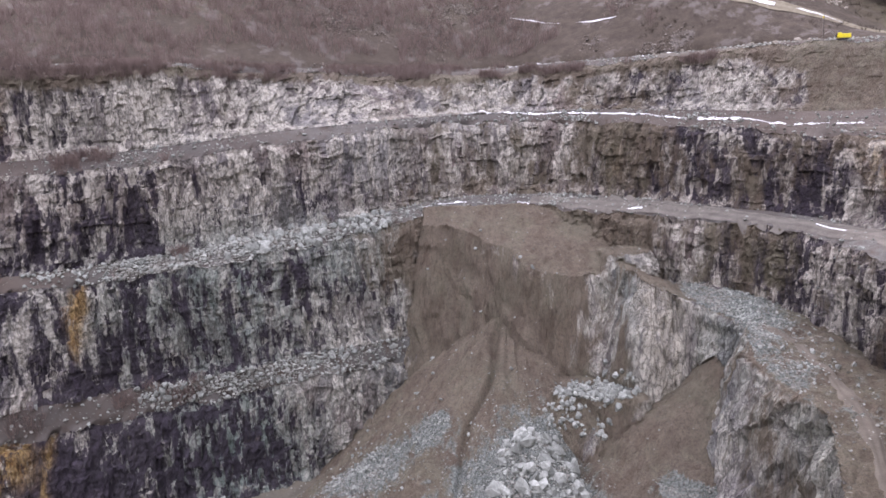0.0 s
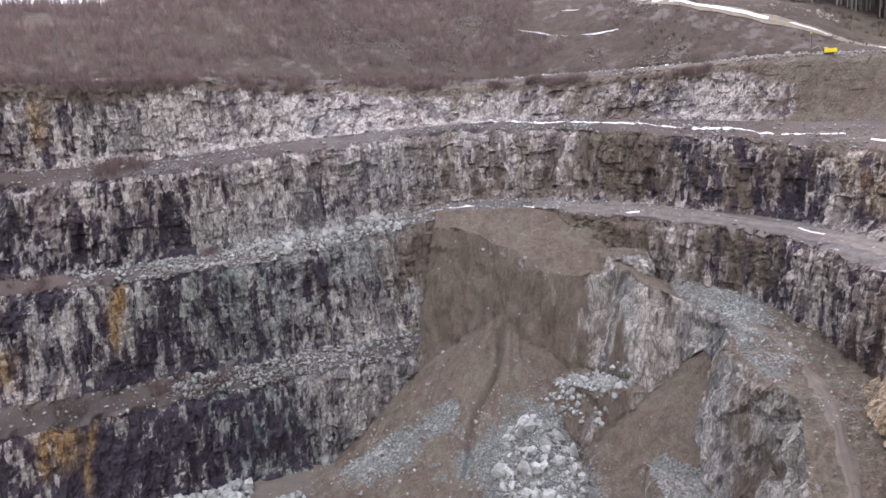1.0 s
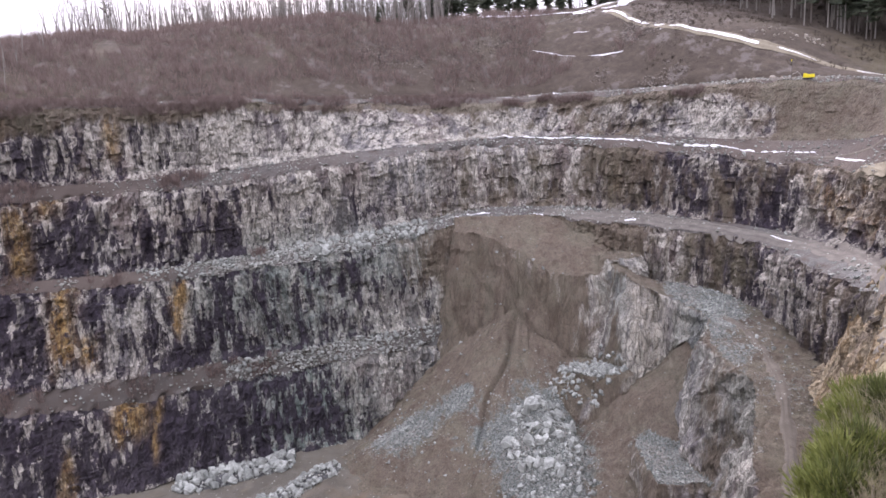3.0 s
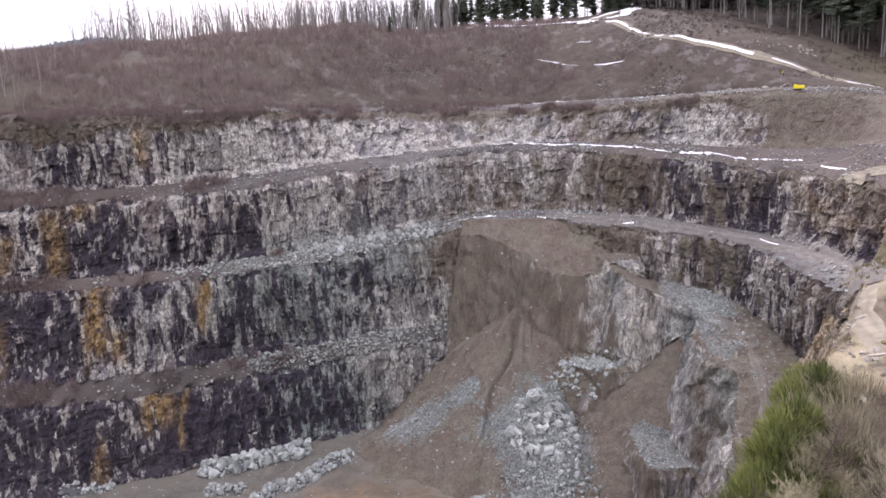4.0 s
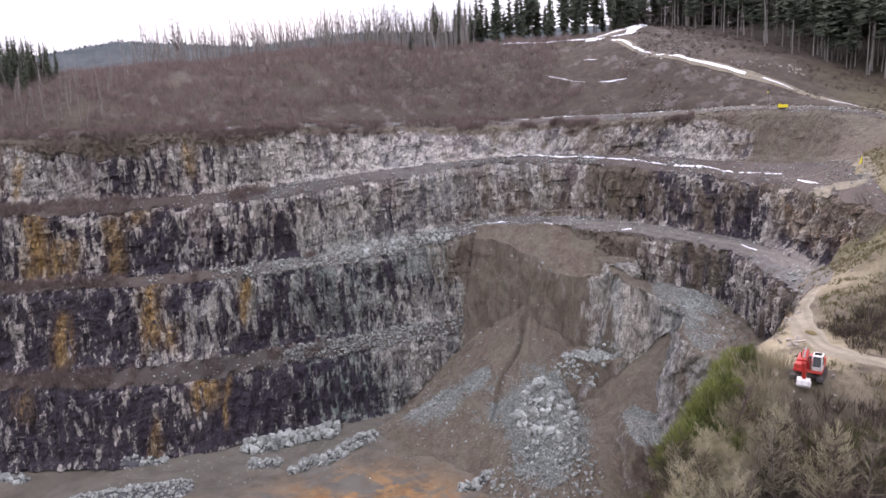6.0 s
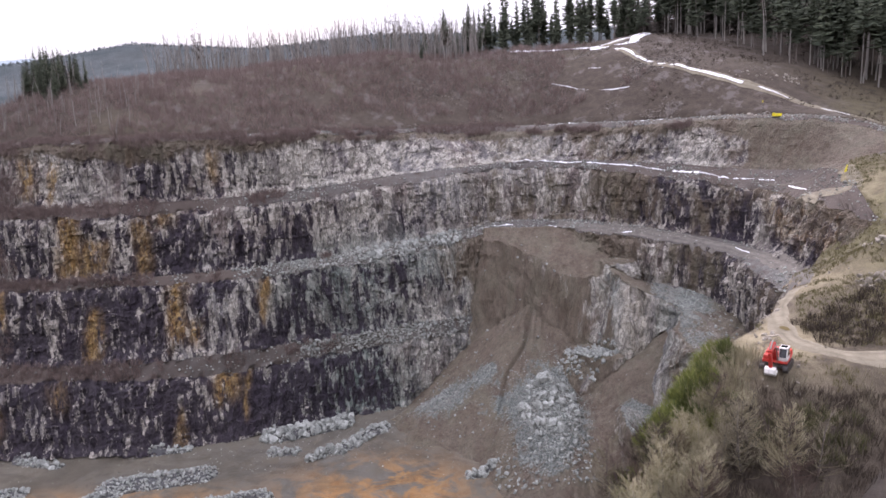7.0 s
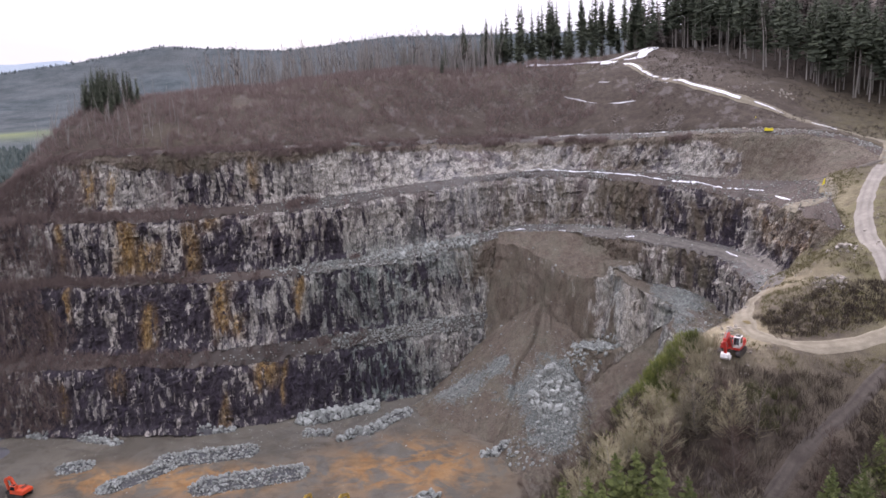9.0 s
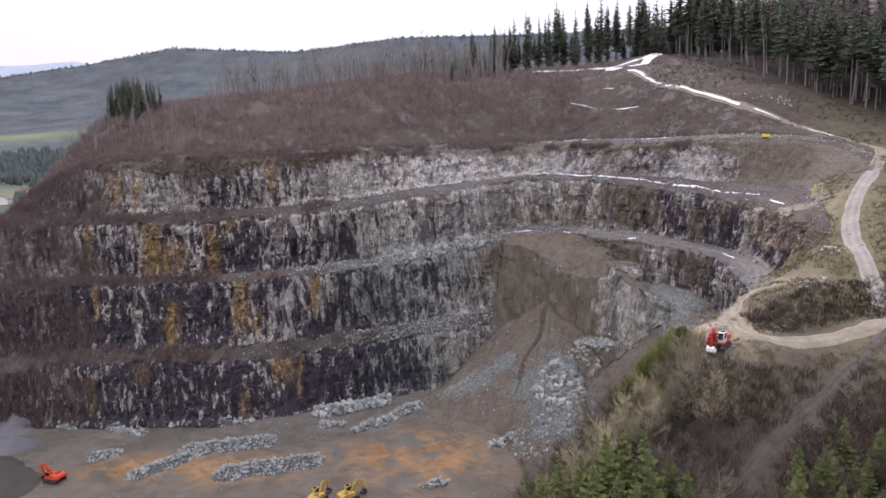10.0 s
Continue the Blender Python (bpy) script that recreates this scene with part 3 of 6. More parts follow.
def hill_sheet(x0, x1, y0, y1, step, name, label):
    gx, gy = sheet(x0, x1, y0, y1, step)
    x, y = gx.ravel(), gy.ravel()
    z = hill_height(x, y)
    faces = grid_faces(*gx.shape)
    faces = faces[(off_outline(x, y, PIT) > -24)[faces].all(1)]
    grass = np.clip(smooth(40, 60, x) * smooth(100, 70, y) * smooth(2, 16, y) + 0.6 * smooth(72, 95, x) * smooth(160, 120, y) + 0.3 * fbm(xyz(x * 0.04, y * 0.04), 3, 61), 0, 1)
    scree = np.clip(smooth(100, 118, y) * smooth(105, 60, x) + smooth(34, 26, x) * smooth(30, 10, y) * 0.4, 0, 1)
    dirt = np.clip(1.2 * np.exp(-(((x - 33) / 8) ** 2 + ((y - 23) / 9) ** 2)) + 1.1 * np.exp(-(((x - 46) / 7) ** 2 + ((y - 47) / 12) ** 2)) + 1.1 * np.exp(-(((x - 66) / 6) ** 2 + ((y - 76) / 10) ** 2)), 0, 1)
    me = mesh_of(name, xyz(x, y, z), faces, TURF, True, {"grass": grass, "scree": scree, "dirt": dirt})
    return structure(name, me, label, "ground")


hill_sheet(-260, 330, -160, 430, 2.0, "ground", "hillside of dead grass and brush round the pit")


# ---- pit floor ----
def floor_height(x, y):
    return -0.6 + 0.018 * (x + 40) * (x < -40) + 0.25 * fbm(xyz(x * 0.06, y * 0.06), 4, 71) + 2.2 * smooth(34, 8, np.hypot(x + 20, (y - 100) * 0.9))


gx, gy = sheet(-240, 70, -110, 116, 1.25)
fx, fy = gx.ravel(), gy.ravel()
mud = np.maximum(np.exp(-(((fx + 24) / 17) ** 2 + ((fy - 63) / 11) ** 2)), np.maximum(np.exp(-(((fx + 92) / 10) ** 2 + ((fy - 55) / 6) ** 2)), 0.8 * np.exp(-(((fx + 68) / 18) ** 2 + ((fy - 56) / 7) ** 2))))
me = mesh_of("floor", xyz(fx, fy, floor_height(fx, fy)), grid_faces(*gx.shape), FLOOR, True, {"mud": np.clip(1.5 * mud, 0, 1), "gravel": np.clip(0.25 + 0.4 * fbm(xyz(fx * 0.05, fy * 0.05), 3, 73), 0, 1)})
structure("floor", me, "wet brown quarry floor with orange mud", "quarry floor")


# ---- landslip, shelves and ledges on the east side of the pit ----
def block_of(x, y, outline, top, slope):
    return top - slope * np.maximum(0, off_outline(x, y, outline))


def slip_height(x, y):
    """Heights, and how much of each place is bare rock."""
    wob = 1.6 * fbm(xyz(x * 0.12, y * 0.12), 3, 81)
    xw, yw = x + wob, y + 1.4 * fbm(xyz(x * 0.12, y * 0.12, 5.0), 3, 82)
    # A fan of earth below the scarp, and the earth slope between the scarp and the haul bench.
    polar = np.arctan2(x - 10, 112 - y)
    earth = 28.5 - 0.79 * np.hypot(x - 10, y - 108) + 1.0 * fbm(xyz(polar * 6, np.hypot(x - 10, y - 108) * 0.05), 3, 83)
    mound = 15.6 - 0.62 * np.hypot((xw - 10.5) * 1.5, (yw - 84 + 0.2 * (x - 10)) * 0.95)
    heap = 7.6 - 0.5 * np.hypot(xw + 14, (yw - 92) * 1.2)
    apron = 24.5 - 0.80 * np.hypot(x - 36, y - 86) + 2.2 * fbm(xyz(x * 0.13, y * 0.13, 3.0), 3, 86)
    earth = np.maximum(np.maximum(earth, apron), np.maximum(mound, heap))
    brow = 43.4 - 0.62 * np.maximum(0, 118 - yw) - 0.5 * np.maximum(0, np.abs(x - 11) - 15)
    rock = block_of(xw, yw, [(-4, 114), (3, 112.5), (7, 109.5), (11, 108), (13, 103.5), (20, 101.5), (25, 102.5), (28, 105), (30, 110), (30, 121), (-4, 121)], brow, 3.4)
    rock = np.maximum(rock, block_of(xw, yw, [(24, 107), (25, 103.2), (31, 102.6), (33, 105), (33, 112)], 36.8, 2.4))
    rock = np.maximum(rock, block_of(xw, yw, [(13, 97), (15, 91), (21, 88), (27, 87), (29, 95), (20, 99)], 17.5 + 0.12 * (x - 13), 2.4))
    rock = np.maximum(rock, block_of(xw, yw, [(25.5, 106), (27, 97), (30, 92), (33, 91), (37, 91.5), (40, 100), (36, 108)], 31.2 + 0.45 * np.maximum(0, 36 - xw), 4.6))
    ledge = 28.5 + 0.13 * (yw - 72) - 0.16 * np.maximum(0, 62 - yw)
    rock = np.maximum(rock, block_of(xw, yw, [(34, 100), (36.5, 92), (38.5, 83), (36, 75.5), (35.5, 71), (37, 63), (33, 50), (31, 38), (44, 36), (56, 60), (56, 100)], ledge, 3.6))
    rock = np.maximum(rock, block_of(xw, yw, [(25.5, 76), (25, 62.5), (33, 62), (37, 76)], 12.0, 4.5))
    return earth, rock


gx, gy = sheet(-45, 57, 34, 120.5, 0.27)
fx, fy = gx.ravel(), gy.ravel()
earth, rock = slip_height(fx, fy)
fz = np.maximum(earth, rock)
level = floor_height(fx, fy)
bare = smooth(-0.8, 0.6, rock - earth)
slope_y, slope_x = np.gradient(fz.reshape(gx.shape), 0.27)
steep = np.hypot(slope_x, slope_y).ravel()
cliff = smooth(1.0, 1.9, steep)
polar = np.arctan2(fx - 10, 112 - fy)
rill = fbm(xyz(polar * 14, np.hypot(fx - 10, fy - 112) * 0.06), 4, 90)
fz = fz + (1 - cliff) * (0.45 * fbm(xyz(fx * 0.4, fy * 0.4), 4, 88) + 0.25 * fbm(xyz(fx * 1.5, fy * 1.5), 3, 89)) + (1 - bare) * 0.9 * rill * smooth(0.3, 0.7, steep)
gully = np.exp(-((fx - (9.5 - 0.46 * (107 - fy)) + 0.7 * np.sin(fy * 0.5)) / 0.6) ** 2) * smooth(109, 106, fy) * smooth(80, 88, fy)
fz = fz - 1.5 * gully * (1 - bare)
clad = smooth(33, 24, fx) * (1 - np.exp(-(((fx - 30) / 5) ** 2 + ((fy - 93) / 8) ** 2)))
relief = rock_relief(fx * 0.8 + fy * 0.6, fz, 44, 1.3) * (1 - 0.72 * clad) * cliff * bare
relief = relief + clad * cliff * (0.9 * fbm(xyz(fx * 0.45 + fy * 0.3, fz * 0.05, 2.0), 4, 46) + 0.35 * fbm(xyz(fx * 1.6 + fy, fz * 0.22, 4.0), 3, 47))
px = fx - relief * slope_x.ravel() / (steep + 0.2)
py = fy - relief * slope_y.ravel() / (steep + 0.2)
faces = grid_faces(*gx.shape)
faces = faces[(fz > level - 0.4)[faces].any(1)]
wash = fbm(xyz(fx * 0.08, fy * 0.08, fz * 0.08), 3, 93)
soil = np.clip(0.78 - 0.45 * smooth(25, 36, fx) + 0.55 * wash - 1.3 * np.exp(-(((fx - 30) / 3.2) ** 2 + ((fy - 92) / 4.5) ** 2)), 0, 1) * bare * cliff + (1 - bare * cliff) * (1.0 - 0.2 * smooth(33, 38, fx) * bare)
grit = np.clip(0.12 + 0.35 * wash + 0.9 * smooth(3, -1, off_outline(fx, fy, [(25.5, 76), (25, 62.5), (33, 62), (37, 76)])) * (fz < 13.5) + 0.9 * np.exp(-(((fx - 10) / 8) ** 2 + ((fy - 74) / 12) ** 2)) + 0.9 * np.exp(-(((fx + 14) / 7) ** 2 + ((fy - 92) / 5) ** 2)) + 0.8 * np.exp(-(((fx - 11) / 6) ** 2 + ((fy - 83) / 10) ** 2)) + 0.9 * np.exp(-(((fx - 21) / 5) ** 2 + ((fy - 91) / 4) ** 2)) + 0.4 * np.exp(-(((fx - 1) / 5) ** 2 + ((fy - 86) / 5) ** 2)) + 0.8 * np.exp(-(((fx + 3.5) / 3) ** 2 + ((fy - 93.5) / 3) ** 2)) + (0.22 + 0.5 * wash + 0.5 * smooth(74, 84, fy)) * smooth(33, 37, fx) * bare, 0, 1) * (1 - 0.9 * cliff * bare)
moss = np.clip((0.75 + 1.2 * wash) * np.exp(-(((fx - 26) / 3.5) ** 2 + ((fy - 99) / 8) ** 2)) + 0.5 * smooth(30, 38, fx), 0, 1)
bleach = np.clip(2.2 * np.exp(-(((fx - 30.5) / 2.6) ** 2 + ((fy - 92.5) / 5) ** 2)) + 0.5 * np.exp(-(((fx - 38) / 3) ** 2 + ((fy - 68) / 9) ** 2)), 0, 1) * cliff
seen, idx = np.unique(faces, return_inverse=True)
me = mesh_of("landslip", xyz(px, py, fz)[seen], idx.reshape(-1, 4), ROCK, False, {"gravel": grit[seen], "soil": soil[seen], "moss": moss[seen], "weathered": 0.25 * smooth(33, 45, fx)[seen], "rust": np.zeros(len(seen)), "bleach": bleach[seen]})
structure("landslip", me, "brown landslip fan and broken rock steps in the corner of the pit", "landslip")

slip_v, slip_ok, slip_grit = xyz(px, py, fz), (fz > level) & (cliff < 0.5), grit


# ---- tan rock under the edge of the plateau ----
rim_top = strand([(56, 66, 42), (49.5, 57, 42.6), (45, 46.5, 43), (37.3, 34, 43.1), (29.4, 24, 42.8), (24, 17.3, 40.6), (18.5, 11.5, 37)], 70)
rim_foot = strand([(51, 69, 28), (44.5, 59, 27), (40.2, 48, 25), (32.5, 37, 23), (25, 27.5, 22), (19.5, 21, 20), (14, 15, 16)], 70)
p = face_grid(rim_foot, rim_top, 61, 0.3, 0.8)
flat = p.reshape(-1, 3)
n = len(flat)
me = mesh_of("plateau_face", flat, grid_faces(*p.shape[:2]), TAN_ROCK, False, {"weathered": 0.5 * smooth(40, 52, flat[:, 0]), "rust": 0.45 * smooth(30, 42, flat[:, 2]) * smooth(50, 40, flat[:, 0]), "soil": np.clip(0.3 + 0.5 * fbm(flat * 0.1, 3, 66) + 0.3 * smooth(26, 20, flat[:, 1]), 0, 1), "moss": np.zeros(n), "gravel": np.zeros(n), "bleach": np.zeros(n)})
structure("plateau_face", me, "tan and orange broken rock face under the plateau's edge", "rock face")


# ---- where things stand ----
DEPS = bpy.context.evaluated_depsgraph_get()


def drop(x, y):
    """The height of the ground under a place."""
    hit, place, *_ = scene.ray_cast(DEPS, Vector((x, y, 260)), Vector((0, 0, -1)))
    return place.z if hit else 0.0


def painted(name, color, rough=0.5, metal=0.0, dirt=0.35):
    m = Nodes(name, rough)
    m.bsdf.inputs["Metallic"].default_value = metal
    grime = m.math("MULTIPLY", m.span(m.noise(1.6, 6, (1, 1, 0.6), 0.7), 0.42, 0.68), dirt * 1.6)
    col = m.mix(grime, color, (0.13, 0.105, 0.08))
    return m.done(col, m.noise(9.0, 3), 0.08, 0.02)


RED_PAINT = painted("red_paint", (0.52, 0.035, 0.025), 0.4)
ORANGE_PAINT = painted("orange_red_paint", (0.62, 0.07, 0.02), 0.4)
YELLOW_PAINT = painted("yellow_paint", (0.50, 0.33, 0.06), 0.5, 0.0, 0.5)
BRIGHT_YELLOW = painted("bright_yellow_paint", (0.75, 0.62, 0.02), 0.4, 0.0, 0.15)
WHITE_PAINT = painted("white_paint", (0.7, 0.68, 0.64), 0.5)
DARK_STEEL = painted("dark_steel", (0.04, 0.038, 0.037), 0.5, 0.4)
GREY_STEEL = painted("worn_steel", (0.3, 0.28, 0.26), 0.45, 0.6)
BLEACHED_WOOD = painted("bleached_wood", (0.34, 0.30, 0.24), 0.8)


def glass_material():
    m = Nodes("dark_glass", 0.06)
    m.bsdf.inputs["Specular IOR Level"].default_value = 0.6
    return m.done((0.012, 0.014, 0.016))


GLASS = glass_material()


def box(bm, x0, x1, y0, y1, z0, z1, bevel=0.0, taper=0.0):
    """A bevelled block; taper draws its top in."""
    out = bmesh.ops.create_cube(bm, size=1.0)
    for v in out["verts"]:
        k = 1 - taper if v.co.z > 0 else 1
        v.co = Vector(((x0 + x1) / 2 + v.co.x * (x1 - x0) * k, (y0 + y1) / 2 + v.co.y * (y1 - y0) * k, (z0 + z1) / 2 + v.co.z * (z1 - z0)))
    if bevel:
        edges = list({e for v in out["verts"] for e in v.link_edges})
        bmesh.ops.bevel(bm, geom=edges, offset=bevel, segments=2, affect="EDGES", profile=0.5)


def extruded(bm, outline, y0, y1, bevel=0.03):
    """A side outline in x, z, given thickness in y."""
    verts = [bm.verts.new((x, y0, z)) for x, z in outline]
    face = bm.faces.new(verts)
    out = bmesh.ops.extrude_face_region(bm, geom=[face])
    moved = [v for v in out["geom"] if isinstance(v, bmesh.types.BMVert)]
    for v in moved:
        v.co.y = y1
    bmesh.ops.recalc_face_normals(bm, faces=bm.faces[:])
    if bevel:
        edges = list({e for v in verts + moved for e in v.link_edges})
        bmesh.ops.bevel(bm, geom=edges, offset=bevel, segments=1, affect="EDGES")


def rod(bm, a, b, r, sides=8, r2=None):
    a, b = Vector(a), Vector(b)
    out = bmesh.ops.create_cone(bm, cap_ends=True, segments=sides, radius1=r, radius2=r if r2 is None else r2, depth=(b - a).length)
    turn = (b - a).to_track_quat("Z", "Y").to_matrix().to_4x4()
    bmesh.ops.transform(bm, matrix=Matrix.Translation((a + b) / 2) @ turn, verts=out["verts"])


def limb(bm, a, b, thick_a, thick_b, y0, y1):
    """A tapered box beam from a to b in the x, z plane."""
    (ax, az), (bx, bz) = a, b
    d = math.hypot(bx - ax, bz - az)
    nx, nz = -(bz - az) / d, (bx - ax) / d
    extruded(bm, [(ax + nx * thick_a, az + nz * thick_a), (ax - nx * thick_a, az - nz * thick_a), (bx - nx * thick_b, bz - nz * thick_b), (bx + nx * thick_b, bz + nz * thick_b)], y0, y1, 0.03)


def excavator(label, paint, boom_paint, bucket_paint, pose_points, group=""):
    """A tracked excavator that looks along +x. pose_points: knee, elbow and wrist of its arm in x, z."""
    knee, elbow, wrist = pose_points
    thing = tagged(new("excavator"), label, "excavator", group)
    for side in (-1, 1):
        bm = bmesh.new()
        extruded(bm, [(-1.75, 0.12), (-1.35, 0.0), (1.35, 0.0), (1.75, 0.12), (2.05, 0.45), (1.95, 0.78), (1.6, 0.92), (-1.6, 0.92), (-1.95, 0.78), (-2.05, 0.45)], side * 1.25 - 0.3, side * 1.25 + 0.3, 0.05)
        track = part("track", bm, DARK_STEEL, thing)
        for k in range(-4, 5):
            bm = bmesh.new()
            box(bm, k * 0.38 - 0.09, k * 0.38 + 0.09, side * 1.25 - 0.33, side * 1.25 + 0.33, 0.9, 0.97, 0.015)
            part("track_shoe", bm, DARK_STEEL, track)
    bm = bmesh.new()
    box(bm, -1.1, 1.1, -1.0, 1.0, 0.35, 0.8, 0.06)
    rod(bm, (0, 0, 0.75), (0, 0, 1.08), 0.75, 20)
    part("undercarriage", bm, DARK_STEEL, thing)
    bm = bmesh.new()
    box(bm, -1.9, 1.35, -1.35, 1.35, 1.05, 1.35, 0.05)
    box(bm, -1.7, 0.2, -1.3, 1.3, 1.34, 2.05, 0.12, 0.04)
    box(bm, 0.2, 1.3, -1.3, -0.35, 1.34, 1.85, 0.1, 0.03)
    body = part("body", bm, paint, thing)
    bm = bmesh.new()
    box(bm, -2.45, -1.65, -1.36, 1.36, 1.1, 2.0, 0.2, 0.05)
    part("counterweight", bm, paint, thing)
    for k in range(5):
        bm = bmesh.new()
        box(bm, -1.35 + k * 0.22, -1.25 + k * 0.22, -0.9, 0.3, 2.04, 2.09, 0.01)
        part("vent_slat", bm, DARK_STEEL, body)
    bm = bmesh.new()
    rod(bm, (-0.9, -0.9, 2.0), (-0.9, -0.9, 2.5), 0.07, 10)
    part("exhaust", bm, DARK_STEEL, thing)
    bm = bmesh.new()
    extruded(bm, [(-0.35, 1.34), (1.25, 1.34), (1.4, 1.8), (1.1, 2.95), (-0.3, 2.95)], 0.38, 1.33, 0.05)
    cab = part("cab", bm, WHITE_PAINT if bucket_paint is WHITE_PAINT else paint, thing)
    bm = bmesh.new()
    extruded(bm, [(-0.15, 1.95), (1.2, 1.95), (1.0, 2.8), (-0.15, 2.8)], 0.365, 0.378, 0)
    part("side_window", bm, GLASS, cab)
    bm = bmesh.new()
    extruded(bm, [(-0.15, 1.95), (1.2, 1.95), (1.0, 2.8), (-0.15, 2.8)], 1.332, 1.345, 0)
    part("side_window", bm, GLASS, cab)
    bm = bmesh.new()
    extruded(bm, [(1.42, 1.85), (1.435, 1.85), (1.155, 2.85), (1.14, 2.85)], 0.48, 1.23, 0)
    part("windscreen", bm, GLASS, cab)
    bm = bmesh.new()
    box(bm, 0.0, 0.8, 0.5, 1.2, 2.93, 2.98, 0.01)
    part("roof_hatch", bm, GLASS, cab)
    bm = bmesh.new()
    limb(bm, (0.75, 1.45), knee, 0.28, 0.42, -0.28, 0.2)
    limb(bm, knee, elbow, 0.42, 0.24, -0.28, 0.2)
    part("boom", bm, boom_paint, thing)
    bm = bmesh.new()
    limb(bm, elbow, wrist, 0.34, 0.16, -0.22, 0.14)
    stick = part("stick", bm, boom_paint, thing)
    for y in (-0.4, 0.32):
        bm = bmesh.new()
        rod(bm, (1.15, y, 1.3), (knee[0] * 0.9 + 0.1, y, knee[1] * 0.9), 0.08, 8)
        part("cylinder", bm, GREY_STEEL, thing)
    bm = bmesh.new()
    rod(bm, (knee[0], -0.04, knee[1] + 0.55), (elbow[0], -0.04, elbow[1] + 0.4), 0.08, 8)
    part("cylinder", bm, GREY_STEEL, stick)
    wx, wz = wrist
    bm = bmesh.new()
    extruded(bm, [(wx - 0.1, wz + 0.1), (wx + 0.35, wz - 0.15), (wx + 0.45, wz - 0.65), (wx + 0.1, wz - 1.0), (wx - 0.55, wz - 1.0), (wx - 0.95, wz - 0.7), (wx - 0.85, wz - 0.55), (wx - 0.45, wz - 0.7), (wx - 0.1, wz - 0.5)], -0.65, 0.57, 0.03)
    bucket = part("bucket", bm, bucket_paint, thing, "worn steel bucket")
    for k in range(4):
        bm = bmesh.new()
        box(bm, wx - 1.2, wx - 0.9, -0.58 + k * 0.33, -0.48 + k * 0.33, wz - 0.75, wz - 0.62, 0.01)
        part("tooth", bm, GREY_STEEL, bucket)
    return thing


def set_down(thing, x, y, heading, scale=1.0, lift=0.0):
    thing.matrix_world = Matrix.Translation((x, y, drop(x, y) + lift)) @ pose(0, 0, 0, 0, 0, heading) @ Matrix.Scale(scale, 4)


FOLDED = ((2.6, 3.7), (3.9, 3.1), (3.3, 1.1))
set_down(excavator("red tracked excavator with pale bucket parked on the dirt track", RED_PAINT, RED_PAINT, WHITE_PAINT, FOLDED), 31.3, 14.4, -121, 0.86)
set_down(excavator("orange-red tracked excavator on the wet quarry floor", ORANGE_PAINT, ORANGE_PAINT, DARK_STEEL, ((2.2, 4.0), (3.7, 3.5), (3.2, 1.1))), -106.8, 48.6, 172, 1.0)
YELLOWS = "yellow excavators on the floor"
digger = excavator("yellow tracked excavator standing on the quarry floor", YELLOW_PAINT, YELLOW_PAINT, DARK_STEEL, ((2.0, 3.5), (3.7, 3.3), (4.1, 1.1)), YELLOWS)
set_down(digger, -40.4, 43.2, 72, 0.92)
copy_thing(digger, Matrix.Translation((-34.0, 44.4, drop(-34.0, 44.4))) @ pose(0, 0, 0, 0, 0, 48))


def warning_board():
    """A leaning three-cornered board on two legs."""
    thing = tagged(new("warning_board"), "small yellow triangular board on two legs beside the track", "sign")
    bm = bmesh.new()
    extruded(bm, [(-0.6, 0.35), (0.55, 0.5), (0.6, 1.75), (0.4, 1.8)], -0.03, 0.03, 0.01)
    part("board", bm, BRIGHT_YELLOW, thing)
    for x in (-0.45, 0.45):
        bm = bmesh.new()
        rod(bm, (x, 0.08, -0.2), (x, 0.08, 0.95), 0.035, 8)
        part("leg", bm, GREY_STEEL, thing)
    return thing


set_down(warning_board(), 66.7, 78.0, 40, 0.9)


